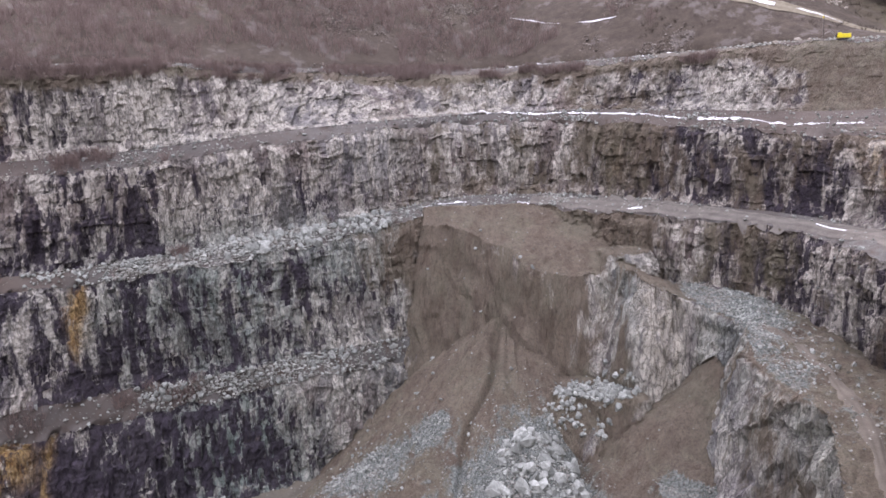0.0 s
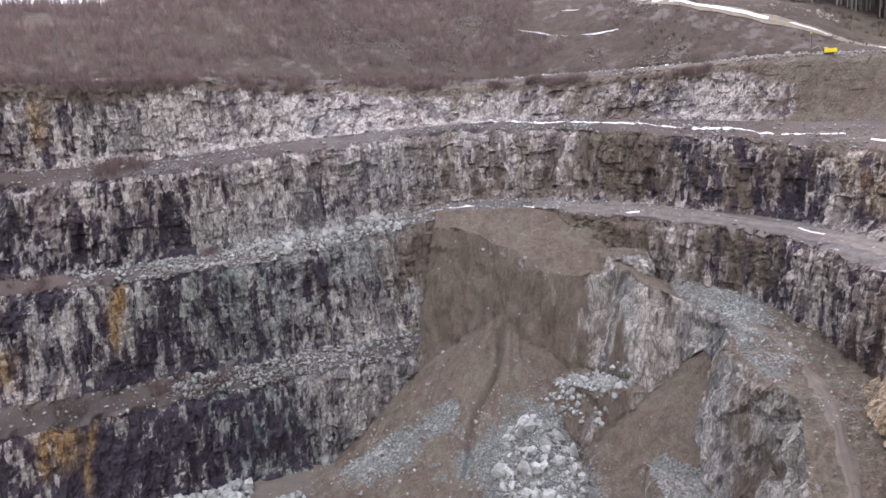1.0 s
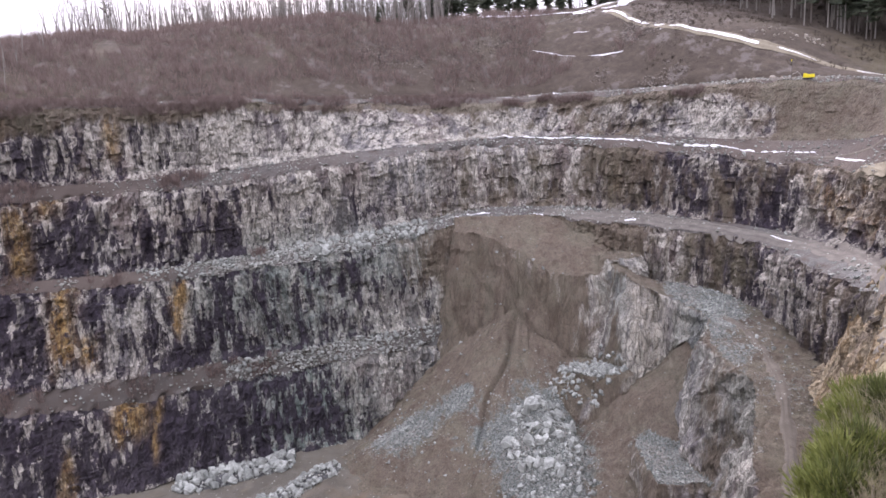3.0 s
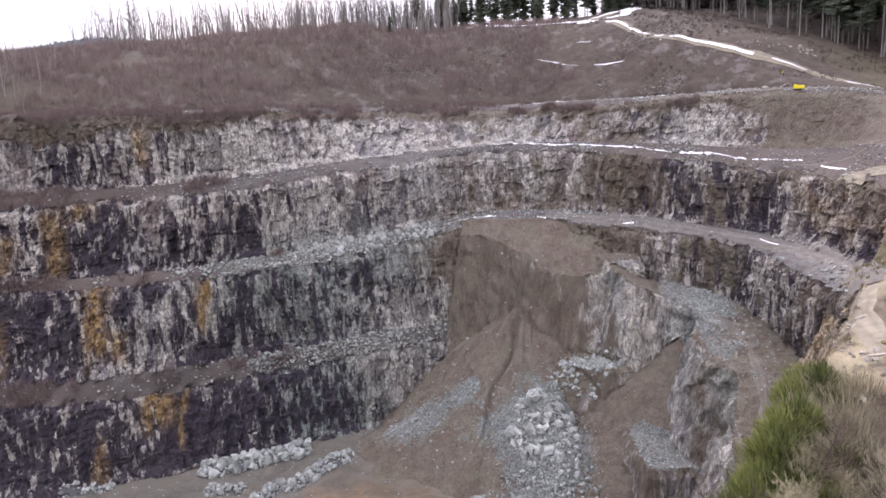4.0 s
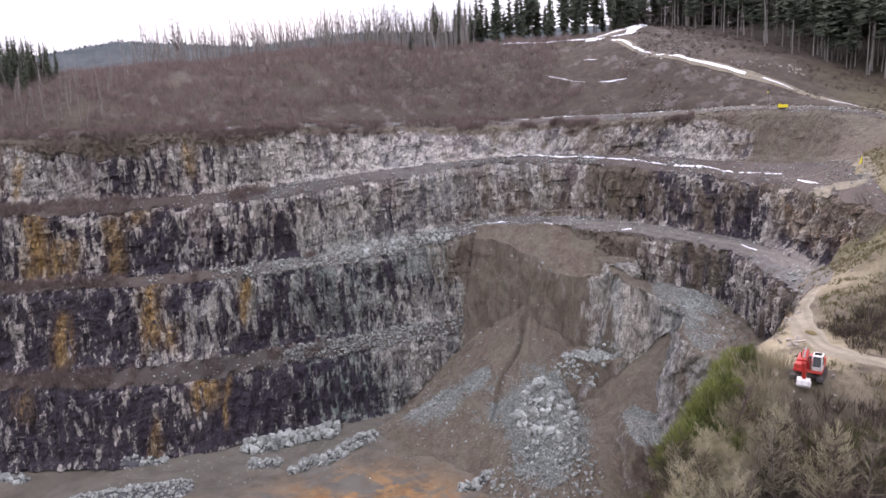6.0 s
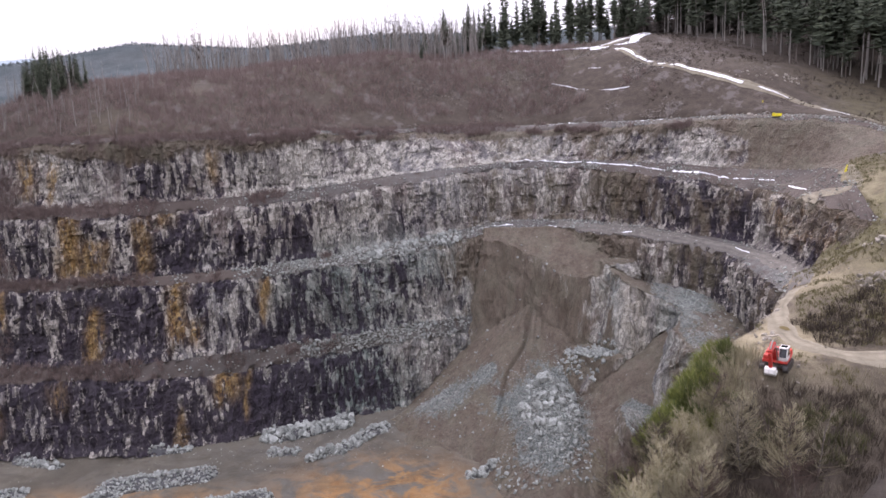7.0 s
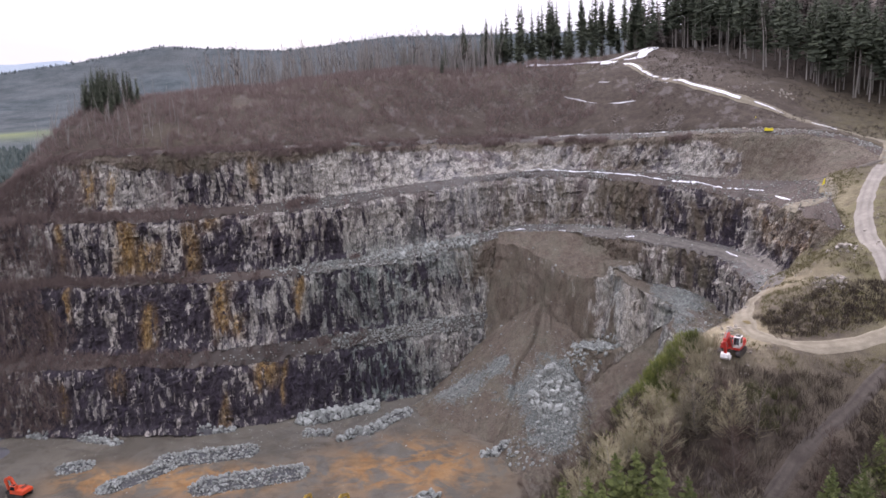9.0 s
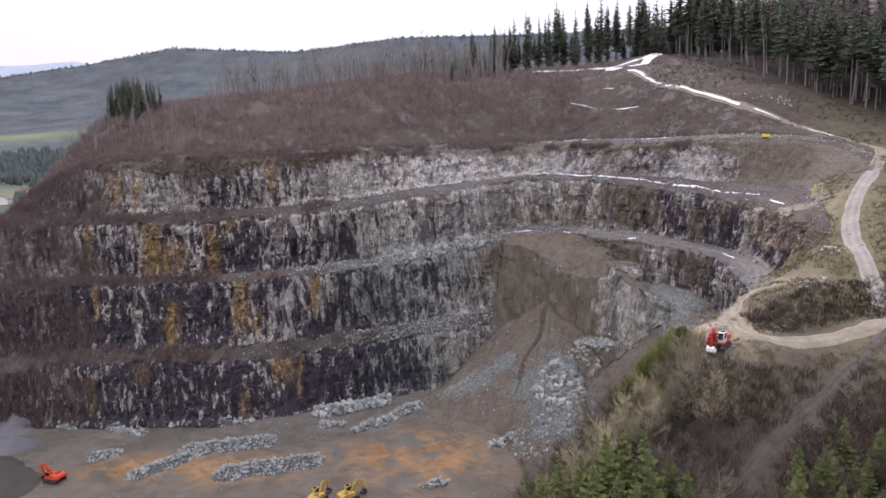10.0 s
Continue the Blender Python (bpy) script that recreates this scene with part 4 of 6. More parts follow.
def drill_rig():
    thing = tagged(new("drill_rig"), "bright yellow drill rig with a tall mast on the top bench", "drill rig")
    for side in (-1, 1):
        bm = bmesh.new()
        extruded(bm, [(-1.5, 0.1), (-1.2, 0), (1.2, 0), (1.5, 0.1), (1.75, 0.4), (1.5, 0.75), (-1.5, 0.75), (-1.75, 0.4)], side * 0.95 - 0.22, side * 0.95 + 0.22, 0.05)
        part("track", bm, DARK_STEEL, thing)
    bm = bmesh.new()
    box(bm, -2.6, 0.9, -1.1, 1.1, 0.7, 2.2, 0.15, 0.05)
    part("engine_cover", bm, BRIGHT_YELLOW, thing)
    bm = bmesh.new()
    extruded(bm, [(0.6, 0.9), (2.0, 0.9), (2.1, 1.7), (1.8, 2.6), (0.6, 2.6)], -0.2, 1.1, 0.05)
    cab = part("cab", bm, BRIGHT_YELLOW, thing)
    bm = bmesh.new()
    extruded(bm, [(2.06, 1.0), (2.09, 1.0), (2.13, 1.7), (1.85, 2.5), (1.82, 2.5), (2.1, 1.7)], -0.1, 1.0, 0)
    part("windscreen", bm, GLASS, cab)
    bm = bmesh.new()
    extruded(bm, [(0.8, 1.6), (1.95, 1.6), (1.75, 2.45), (0.8, 2.45)], -0.215, -0.203, 0)
    part("side_window", bm, GLASS, cab)
    bm = bmesh.new()
    limb(bm, (1.6, 1.2), (3.8, 3.6), 0.16, 0.14, -0.75, -0.45)
    limb(bm, (3.8, 3.6), (6.1, 2.4), 0.14, 0.1, -0.75, -0.45)
    part("arm", bm, GREY_STEEL, thing)
    bm = bmesh.new()
    box(bm, 6.1, 6.24, -0.7, -0.54, 0.15, 9.4, 0.02)
    mast = part("mast", bm, DARK_STEEL, thing)
    bm = bmesh.new()
    rod(bm, (6.5, -0.6, 0.3), (6.5, -0.6, 8.8), 0.04, 8)
    part("drill_rod", bm, GREY_STEEL, mast)
    bm = bmesh.new()
    box(bm, 6.25, 6.6, -0.78, -0.42, 8.2, 8.9, 0.05)
    part("drill_head", bm, BRIGHT_YELLOW, mast)
    return thing


set_down(drill_rig(), 66.8, 113.4, 172, 0.46)


WATER = Nodes("yellow_puddle", 0.08).done((0.15, 0.118, 0.055))
bm = bmesh.new()
rim = [bm.verts.new((0.45 * math.cos(a) * (1 + 0.2 * math.sin(3 * a)), 1.0 * math.sin(a) * (1 + 0.15 * math.cos(2 * a)), 0.0)) for a in np.linspace(0, 6.283, 24, endpoint=False)]
bm.faces.new(rim)
me = bpy.data.meshes.new("puddle")
bm.to_mesh(me)
bm.free()
me.materials.append(WATER)
puddle_me = me


def plank(x, y, heading, long):
    """A weathered beam lying on the dirt."""
    bm = bmesh.new()
    box(bm, -long / 2, long / 2, -0.14, 0.14, 0.0, 0.16, 0.02)
    me = bpy.data.meshes.new("beam")
    bm.to_mesh(me)
    bm.free()
    me.materials.append(BLEACHED_WOOD)
    beam = tagged(new("beam", me), "weathered pale wooden beam lying on the dirt track", "beam")
    beam.matrix_world = Matrix.Translation((x, y, drop(x, y))) @ pose(0, 0, 0, 0, 0, heading)


plank(34.6, 23.7, 12, 2.4)
plank(29.2, 16.3, 70, 2.0)


# ---- stones ----
def stone_material(name, a, b):
    m = Nodes(name, 0.85)
    col = m.mix(m.random(), a, b)
    col = m.mix(m.span(m.noise(2.5, 5, (1, 1, 1), 0.7), 0.4, 0.65, 0.0, 0.6), col, tuple(c * 0.45 for c in a))
    return m.done(col, m.noise(5.0, 5), 0.4, 0.08)


STONE = stone_material("quarry_stone", (0.19, 0.203, 0.183), (0.40, 0.418, 0.38))
PALE_STONE = stone_material("pale_stone", (0.22, 0.195, 0.155), (0.42, 0.38, 0.32))
rng = random.Random(7)


def stone_mesh(seed, material):
    bm = bmesh.new()
    bmesh.ops.create_icosphere(bm, subdivisions=1, radius=0.5)
    r = random.Random(seed)
    cuts = [(Vector((r.uniform(-1, 1), r.uniform(-1, 1), r.uniform(-1, 1))).normalized(), r.uniform(0.22, 0.36)) for _ in range(7)]
    k = Vector((r.uniform(0.9, 1.3), r.uniform(0.75, 1.0), r.uniform(0.6, 0.9)))
    for v in bm.verts:
        for n, d in cuts:
            over = v.co.dot(n) - d
            if over > 0:
                v.co -= n * over
        v.co = Vector((v.co.x * k.x, v.co.y * k.y, v.co.z * k.z)) * 1.25 + Vector((r.uniform(-0.03, 0.03), r.uniform(-0.03, 0.03), r.uniform(-0.03, 0.03)))
    me = bpy.data.meshes.new("stone")
    bm.to_mesh(me)
    bm.free()
    me.materials.append(material)
    return me


STONES = [stone_mesh(k, STONE) for k in range(7)]
PALE_STONES = [stone_mesh(k + 20, PALE_STONE) for k in range(5)]


def stone_at(x, y, z, size, parent, kinds=STONES):
    ob = new("stone", rng.choice(kinds))
    ob.parent = parent
    ob.matrix_basis = Matrix.Translation((x, y, z)) @ pose(0, 0, 0, rng.uniform(0, 360), rng.uniform(0, 360), rng.uniform(0, 360)) @ Matrix.Scale(size, 4)
    return ob


def rubble(label, spots, low, high, material, seed, name="rubble"):
    """Broken stones too many to count, joined; spots: rows of x, y, z."""
    r = np.random.RandomState(seed)
    spots = np.asarray(spots, float)
    n = len(spots)
    size = (low + (high - low) * r.uniform(0, 1, n) ** 2.5)[:, None, None]
    corner = np.array([(1, 0, 0), (-1, 0, 0), (0, 1, 0), (0, -1, 0), (0, 0, 1), (0, 0, -1)], float)[None] + r.uniform(-0.45, 0.45, (n, 6, 3))
    turn = r.uniform(0, 6.283, n)
    c, s_ = np.cos(turn)[:, None], np.sin(turn)[:, None]
    corner = np.stack([corner[..., 0] * c - corner[..., 1] * s_, corner[..., 0] * s_ + corner[..., 1] * c, corner[..., 2] * 0.75], -1)
    verts = (spots[:, None] + corner * size * 0.5 + [0, 0, 1] * size * 0.18).reshape(-1, 3)
    k = np.arange(n)[:, None] * 6
    faces = np.vstack([k + f for f in ((0, 2, 4), (2, 1, 4), (1, 3, 4), (3, 0, 4), (2, 0, 5), (1, 2, 5), (3, 1, 5), (0, 3, 5))])
    me = mesh_of(name, verts, faces, material)
    return tagged(new(name, me), label, "rubble", "", "stuff")


def grit_material(name, a, b):
    m = Nodes(name, 0.9)
    col = m.mix(m.island(), a, b)
    return m.done(m.mix(m.span(m.noise(0.2, 3), 0.4, 0.6, 0.0, 0.4), col, (0.17, 0.14, 0.115)))


GRIT = grit_material("broken_stone", (0.10, 0.108, 0.096), (0.39, 0.41, 0.37))
BROWN_GRIT = grit_material("brown_broken_stone", (0.10, 0.085, 0.072), (0.27, 0.24, 0.21))


# Gravel bed of the rock piles, its colour darkened as shade between stones.
SHADE_GRAVEL = soil_material("shade_dark_gravel", (0.05, 0.05, 0.05), (0.08, 0.08, 0.08), (0.15, 0.155, 0.155))


def rock_pile(a, b, width, high, count, sizes, label, kinds=STONES, group="rock piles on the floor"):
    """A pile of stones along the line a to b, over a low mound of gravel; heights from the ground under it."""
    (ax, ay), (bx, by) = a, b
    length = math.hypot(bx - ax, by - ay)
    ux, uy = (bx - ax) / length, (by - ay) / length
    thing = tagged(new("rock_pile"), label, "rock pile", group)
    nu, nv = max(8, int((length + width) / 0.8)), max(6, int(width / 0.7))
    shift = rng.uniform(0, 50)

    def crown(s, w):
        along = max(0.0, abs(s) - length / 2) / (width * 0.5)
        edge = 1 - math.hypot(along, w / (width * 0.5))
        lump = noise.noise((s * 0.35 + shift, w * 0.45, 2.0))
        return high * max(-0.3, edge * 1.1 + 0.45 * lump * min(1, max(0, edge * 3)) - 0.05)

    def spot(s, w):
        return (ax + bx) / 2 + ux * s - uy * w, (ay + by) / 2 + uy * s + ux * w

    def base_z(x, y):
        low = float(floor_height(np.array([x]), np.array([y]))[0])
        return min(max(drop(x, y), low), low + 1.6)

    verts = []
    for i in range(nu + 1):
        for j in range(nv + 1):
            s, w = (i / nu - 0.5) * (length + width), (j / nv - 0.5) * width
            x, y = spot(s, w)
            verts.append((x, y, base_z(x, y) - 0.12 + 0.75 * crown(s, w)))
    me = mesh_of("mound", verts, grid_faces(nu + 1, nv + 1), SHADE_GRAVEL, True, {"gravel": np.full(len(verts), 0.8)})
    base = new("mound", me)
    base.parent = thing
    spots = []
    while len(spots) < int(length * width * 9):
        s, w = rng.uniform(-0.5, 0.5) * (length + width), rng.uniform(-0.5, 0.5) * width
        c = crown(s, w)
        if c > -0.05:
            x, y = spot(s, w)
            spots.append((x, y, 0.75 * c - 0.05))
    spots = np.array(spots)
    beds = np.array(verts)
    near = np.argmin((spots[:, None, 0] - beds[None, :, 0]) ** 2 + (spots[:, None, 1] - beds[None, :, 1]) ** 2, 1)
    spots[:, 2] = beds[near, 2] + 0.05
    small = rubble("", spots, 0.22, 0.62, GRIT, len(spots), "broken_stone")
    small.parent = thing
    del small["category"]
    made = 0
    while made < count:
        s, w = rng.uniform(-0.5, 0.5) * (length + width), rng.uniform(-0.5, 0.5) * width
        c = crown(s, w)
        if c < -0.02:
            continue
        x, y = spot(s, w)
        size = rng.choice(sizes) * rng.uniform(0.7, 1.25)
        stone_at(x, y, base_z(x, y) + 0.75 * c + size * 0.18, size, thing, kinds)
        made += 1
    return thing


FINE, MIXED, COARSE = (0.5, 0.6, 0.75, 0.9), (0.6, 0.8, 1.0, 1.3), (0.8, 1.0, 1.3, 1.8)
GREY_PILE = "long pile of grey blasted rock on the quarry floor"
rock_pile((-104.5, 60.2), (-101, 61.2), 6.0, 1.5, 90, FINE, "small round pile of grey blasted rock")
rock_pile((-112, 75.6), (-100, 73.2), 3.0, 0.8, 60, MIXED, "row of fallen rocks at the foot of the face")
rock_pile((-88, 52.5), (-80.5, 61), 6.5, 1.8, 200, FINE, GREY_PILE)
rock_pile((-81, 64.3), (-64, 69.6), 7.5, 2.0, 290, FINE, GREY_PILE)
rock_pile((-65.5, 53.5), (-48.5, 59.6), 8.5, 2.2, 300, FINE, GREY_PILE)
rock_pile((-54.5, 86.8), (-38.5, 91.4), 6.0, 2.0, 260, COARSE, "pile of large pale blasted rocks under the face")
rock_pile((-51.5, 79.2), (-47, 79.6), 3.6, 0.8, 50, MIXED, "small scatter of grey blasted rock")
rock_pile((-42, 76.2), (-37, 79.5), 3.2, 1.0, 60, COARSE, "short pile of large grey rocks")
rock_pile((-36, 79.5), (-28, 88), 4.6, 1.4, 130, MIXED, GREY_PILE)
rock_pile((-6, 70), (0, 72), 2.8, 0.9, 55, MIXED, "small pile of grey rock beside the landslip")
rock_pile((-128, 77), (-123, 76.2), 2.2, 0.6, 26, MIXED, "few fallen rocks at the foot of the face")
rock_pile((-80, 78.6), (-72.5, 80.6), 2.2, 0.6, 34, MIXED, "few fallen rocks at the foot of the face")
rock_pile((-78, 36.5), (-64, 41), 3.0, 0.8, 60, FINE, "low pile of grey rock on the floor")
rock_pile((-19, 50.5), (-15, 52), 2.4, 0.7, 24, COARSE, "few large pale rocks lying on the floor")


def boulder_field(label, count, place, sizes, kinds=STONES, sink=0.15, category="boulders"):
    """Stones scattered by place(), which gives x, y and z."""
    thing = tagged(new("boulder_field"), label, category)
    for _ in range(count):
        x, y, z = place()
        size = rng.choice(sizes) * rng.uniform(0.7, 1.3)
        stone_at(x, y, z + size * sink, size, thing, kinds)
    return thing


def around(x, y, rx, ry, keep=None):
    def place():
        for _ in range(30):
            a, r = rng.uniform(0, 2 * math.pi), math.sqrt(rng.random())
            px, py = x + rx * r * math.cos(a), y + ry * r * math.sin(a)
            if keep is None or keep(px, py):
                break
        return px, py, drop(px, py)

    return place


boulder_field("heap of big grey boulders fallen with the landslip", 300, around(10.8, 80.5, 6.2, 9.5), (0.5, 0.6, 0.7, 0.9, 1.2, 1.6, 2.1, 0.8, 0.6), sink=0.1)
boulder_field("grey stones spilled below the boulder heap", 240, around(10, 68, 11, 7), (0.5, 0.7, 0.9))
boulder_field("blue-grey broken rock lying on the shelf", 220, around(20.5, 91, 7, 5, lambda x, y: 13.5 < drop(x, y) < 21.5), (0.5, 0.7, 0.9, 1.1))
boulder_field("grey gravel stones on the landslip's small heap", 180, around(-14, 92, 7, 4.5), (0.3, 0.4, 0.55))
boulder_field("loose stones scattered over the brown landslip", 90, around(0, 95, 20, 18), (0.35, 0.5, 0.7))
boulder_field("pale rocks and grit on the narrow rock ledge", 80, around(43, 80, 7, 13), (0.3, 0.4, 0.6))
boulder_field("heap of pale boulders in the grass", 34, around(50.5, 33.5, 2.4, 3.0), (0.4, 0.6, 0.9), PALE_STONES)
boulder_field("heap of pale boulders beside the gravel road", 32, around(57, 44.5, 2.4, 3.4), (0.35, 0.55, 0.85), PALE_STONES)
boulder_field("pale stones strewn on the rough bank above the road", 46, around(73, 139, 10, 4), (0.3, 0.5, 0.8), PALE_STONES)
boulder_field("pale stones scattered over the grassy hillside", 70, around(58, 45, 14, 20), (0.2, 0.3, 0.45), PALE_STONES)
boulder_field("pale stones along the edge of the dirt track", 70, around(31, 24, 4, 14, lambda x, y: drop(x, y) > 40), (0.15, 0.2, 0.3, 0.5), PALE_STONES)
boulder_field("tan rocks broken off along the brink of the plateau", 60, around(39, 39, 5, 12, lambda x, y: 40 < drop(x, y) < 44 and x < 37 + 0.62 * (y - 30)), (0.2, 0.3, 0.45, 0.65), PALE_STONES)


def on_bench(p, x0, x1):
    flat = p.reshape(-1, 3)
    flat = flat[(flat[:, 0] > x0) & (flat[:, 0] < x1)]

    def place():
        v = flat[rng.randrange(len(flat))]
        return v[0] + rng.uniform(-0.3, 0.3), v[1] + rng.uniform(-0.3, 0.3), v[2]

    return place


boulder_field("grey rubble lying along the lowest bench", 280, on_bench(BENCHES[0], -50, -8), (0.4, 0.6, 0.8, 1.1))
boulder_field("dark rubble on the narrow bench", 60, on_bench(BENCHES[0], -125, -52), (0.3, 0.5, 0.7))
boulder_field("pale boulders and rubble on the second bench", 200, on_bench(BENCHES[1], -36, -10), (0.5, 0.8, 1.1, 1.5))
boulder_field("rubble fan on the second bench", 120, on_bench(BENCHES[1], -66, -42), (0.4, 0.6, 0.9))
boulder_field("stones along the haul bench", 50, on_bench(BENCHES[1], 0, 56), (0.3, 0.45, 0.6))
boulder_field("stones along the third bench", 110, on_bench(BENCHES[2], -90, 60), (0.35, 0.5, 0.7))
boulder_field("pale stones along the top bench", 40, on_bench(BENCHES[3], -20, 66), (0.4, 0.6, 0.9), PALE_STONES)




def weighted(p, weight, count, seed):
    r = np.random.RandomState(seed)
    pick = r.choice(len(p), count, p=weight / weight.sum())
    return p[pick] + np.c_[r.uniform(-0.15, 0.15, (count, 2)), np.zeros(count)]


rubble("grey gravel and broken stone over the landslip and ledges", weighted(slip_v, slip_ok * (slip_grit**3 + 0.006), 26000, 41), 0.1, 0.42, GRIT, 1)
for k, (count, lo, hi) in enumerate(((6500, 0.12, 0.75), (6500, 0.12, 0.8), (3500, 0.1, 0.6), (3000, 0.1, 0.6))):
    flat = BENCHES[k].reshape(-1, 3)
    lush = (0.12 + np.clip(fbm(flat * 0.09, 3, 140 + k), 0, 1) * 2 + (1.2 * np.exp(-(((flat[:, 0] + 28) / 16) ** 2)) if k < 2 else 0)) * (1 - 0.85 * smooth(-50, -75, flat[:, 0])) * (1 - (0.85 * smooth(14, 30, flat[:, 0]) if k == 1 else 0))
    rubble("broken stone lying along a bench", weighted(flat, lush, count, 50 + k), lo, hi, GRIT, 2 + k)
slope_v = xyz(*(g.ravel() for g in sheet(-30, 80, 122, 190, 0.5)))
slope_v[:, 2] = hill_height(slope_v[:, 0], slope_v[:, 1])
slope_ok = (off_outline(slope_v[:, 0], slope_v[:, 1], PIT) > 0.5) * np.clip(fbm(xyz(slope_v[:, 0] * 0.09, slope_v[:, 1] * 0.09), 3, 152) + 0.05, 0, 1) ** 1.5 * smooth(190, 150, slope_v[:, 1])
rubble("broken rock showing through the earth slope above the pit", weighted(slope_v, slope_ok * smooth(62, 40, slope_v[:, 0]), 6500, 61), 0.12, 0.7, BROWN_GRIT, 10)
floor_v = xyz(*(g.ravel() for g in sheet(-150, 20, 36, 104, 0.7)))
floor_v[:, 2] = floor_height(floor_v[:, 0], floor_v[:, 1])
rubble("scattered small stones on the quarry floor", weighted(floor_v, 0.05 + np.clip(fbm(floor_v * 0.06, 3, 150), 0, 1) ** 2 * 3 + smooth(-12, 0, floor_v[:, 1] - 78), 2600, 60), 0.1, 0.45, GRIT, 9)


# ---- heaps of gravel and earth on the floor ----
def heap(x, y, rx, ry, high, material, name, label, category, seed):
    n = 60
    gx, gy = np.meshgrid(np.linspace(-1.15, 1.15, n), np.linspace(-1.15, 1.15, n))
    px, py = x + gx.ravel() * rx, y + gy.ravel() * ry
    r = np.hypot(gx, gy).ravel() + 0.14 * fbm(xyz(px * 0.1, py * 0.1), 3, seed)
    z = high * (1 - r) + 0.05 * high * fbm(xyz(px * 0.4, py * 0.4), 4, seed + 1)
    ground = floor_height(px, py)
    z = np.maximum(z + ground, ground - 0.5)
    me = mesh_of(name, xyz(px, py, z), grid_faces(n, n), material, True, {"gravel": np.full(n * n, 0.9 if material is SHADE_GRAVEL else 0.15)})
    return tagged(new(name, me), label, category)


DARK_GRAVEL = soil_material("dark_gravel", (0.10, 0.10, 0.105), (0.165, 0.166, 0.17), (0.22, 0.22, 0.225))
DARK_EARTH = soil_material("dark_wet_earth", (0.045, 0.04, 0.033), (0.08, 0.07, 0.056), (0.13, 0.125, 0.11))
heap(-146.5, 81, 13.5, 11, 14, DARK_GRAVEL, "gravel_mound", "tall cone of fine grey gravel against the face", "gravel heap", 5)
heap(-133, 66, 7, 5, 3.2, DARK_GRAVEL, "gravel_mound", "low heap of dark grey gravel", "gravel heap", 6)
heap(-136, 44, 26, 15, 6, DARK_EARTH, "earth_bank", "dark earth bank at the edge of the floor", "earth bank", 7)
heap(-84, 33, 24, 8, 2.6, DARK_EARTH, "earth_bank", "low brown earth bank on the floor", "earth bank", 8)


# ---- roads and tracks ----
def ribbon(points, width, material, name, label, lift=0.12, step=1.3, across=8, ragged=0.3, layer="rut", category="track", flatten=0.2):
    """A road draped over the ground."""
    line = strand([(x, y, 0) for x, y in points], 24)
    a = run(line)
    at = np.arange(0, a[-1], step)
    cx, cy = np.interp(at, a, line[:, 0]), np.interp(at, a, line[:, 1])
    d = outward(np.stack([cx, cy, 0 * cx], -1))
    verts, rut = [], []
    for i in range(len(at)):
        wide = width * (1 + ragged * noise.noise((at[i] * 0.3, 3.0, width)))
        zs = [drop(cx[i] + d[i, 0] * wide * k, cy[i] + d[i, 1] * wide * k) for k in (-0.35, 0.0, 0.35)]
        mid = sorted(zs)[1]
        for j in range(across):
            k = j / (across - 1) - 0.5
            x, y = cx[i] + d[i, 0] * wide * k, cy[i] + d[i, 1] * wide * k
            ground = drop(x, y)
            z = max(ground, (1 - flatten) * ground + flatten * mid) + lift * (1 - (2 * k) ** 4) - 0.06 * (2 * k) ** 4
            verts.append((x, y, z))
            rut.append(math.exp(-(((abs(k) - 0.22) / 0.07) ** 2)) * (0.6 + 0.6 * noise.noise((at[i] * 0.2, k, 1.0))))
    me = mesh_of(name, verts, grid_faces(len(at), across), material, True, {layer: np.clip(rut, 0, 1)})
    return structure(name, me, label, category)


OLD_TRACK = track_material("old_track", (0.10, 0.087, 0.07), (0.15, 0.132, 0.108))
FOREST_TRACK = track_material("forest_track", (0.058, 0.048, 0.039), (0.095, 0.08, 0.066))
DIRT_TRACK = [(58, 24), (52, 19.5), (45, 17), (39, 17), (36, 21), (37, 29), (40, 37), (45, 45), (47, 49)]
ROAD_LINE = [(39, 170), (46, 157), (52, 149), (59, 141), (68, 133.5), (78, 126), (86, 116), (90, 106), (88.5, 97), (83, 88), (76, 77), (70.3, 67), (65.7, 57.5), (62.4, 47), (60, 36), (58, 27)]
ribbon(ROAD_LINE[9:], 3.1, TRACK, "road", "pale gravel road winding down the hillside", category="road", ragged=0.12)
ribbon(ROAD_LINE[:10], 3.0, MUD_TRACK, "road", "brown road with snow descending from the hilltop", category="road")
ribbon([(59, 23), (54.5, 18.5), (49.7, 13.5), (44.7, 9.2), (39.5, 4.9), (34.6, 1.0), (29.5, -4.5), (24, -12)], 1.9, FOREST_TRACK, "road", "overgrown brown track down through the brush", category="road")
ribbon(DIRT_TRACK, 2.9, MUD_TRACK, "road", "muddy dirt track with wheel ruts to the haul bench", category="road")
ribbon([(47, 49), (49.5, 53), (53, 63), (54, 74), (52.5, 86), (46, 97), (37, 107), (28, 113.5), (15, 120)], 4.0, HAUL_TRACK, "road", "brown haul track along the second bench", category="road")
ribbon([(41, 84), (42.5, 79), (41.5, 65), (38, 53), (34.5, 44), (33, 39)], 1.7, OLD_TRACK, "road", "rutted track along the narrow rock ledge", category="road", ragged=0.7)
ribbon([(84, 90), (76, 88.5), (68.5, 88), (63.5, 91.5), (58.5, 97)], 1.0, OLD_TRACK, "road", "narrow earth path climbing across the brown bank", category="road")
ribbon([(68.5, 82), (67.8, 77), (65.8, 73), (62.8, 76), (61, 84)], 2.6, MUD_TRACK, "road", "rutted tan track curving up from the third bench", category="road")
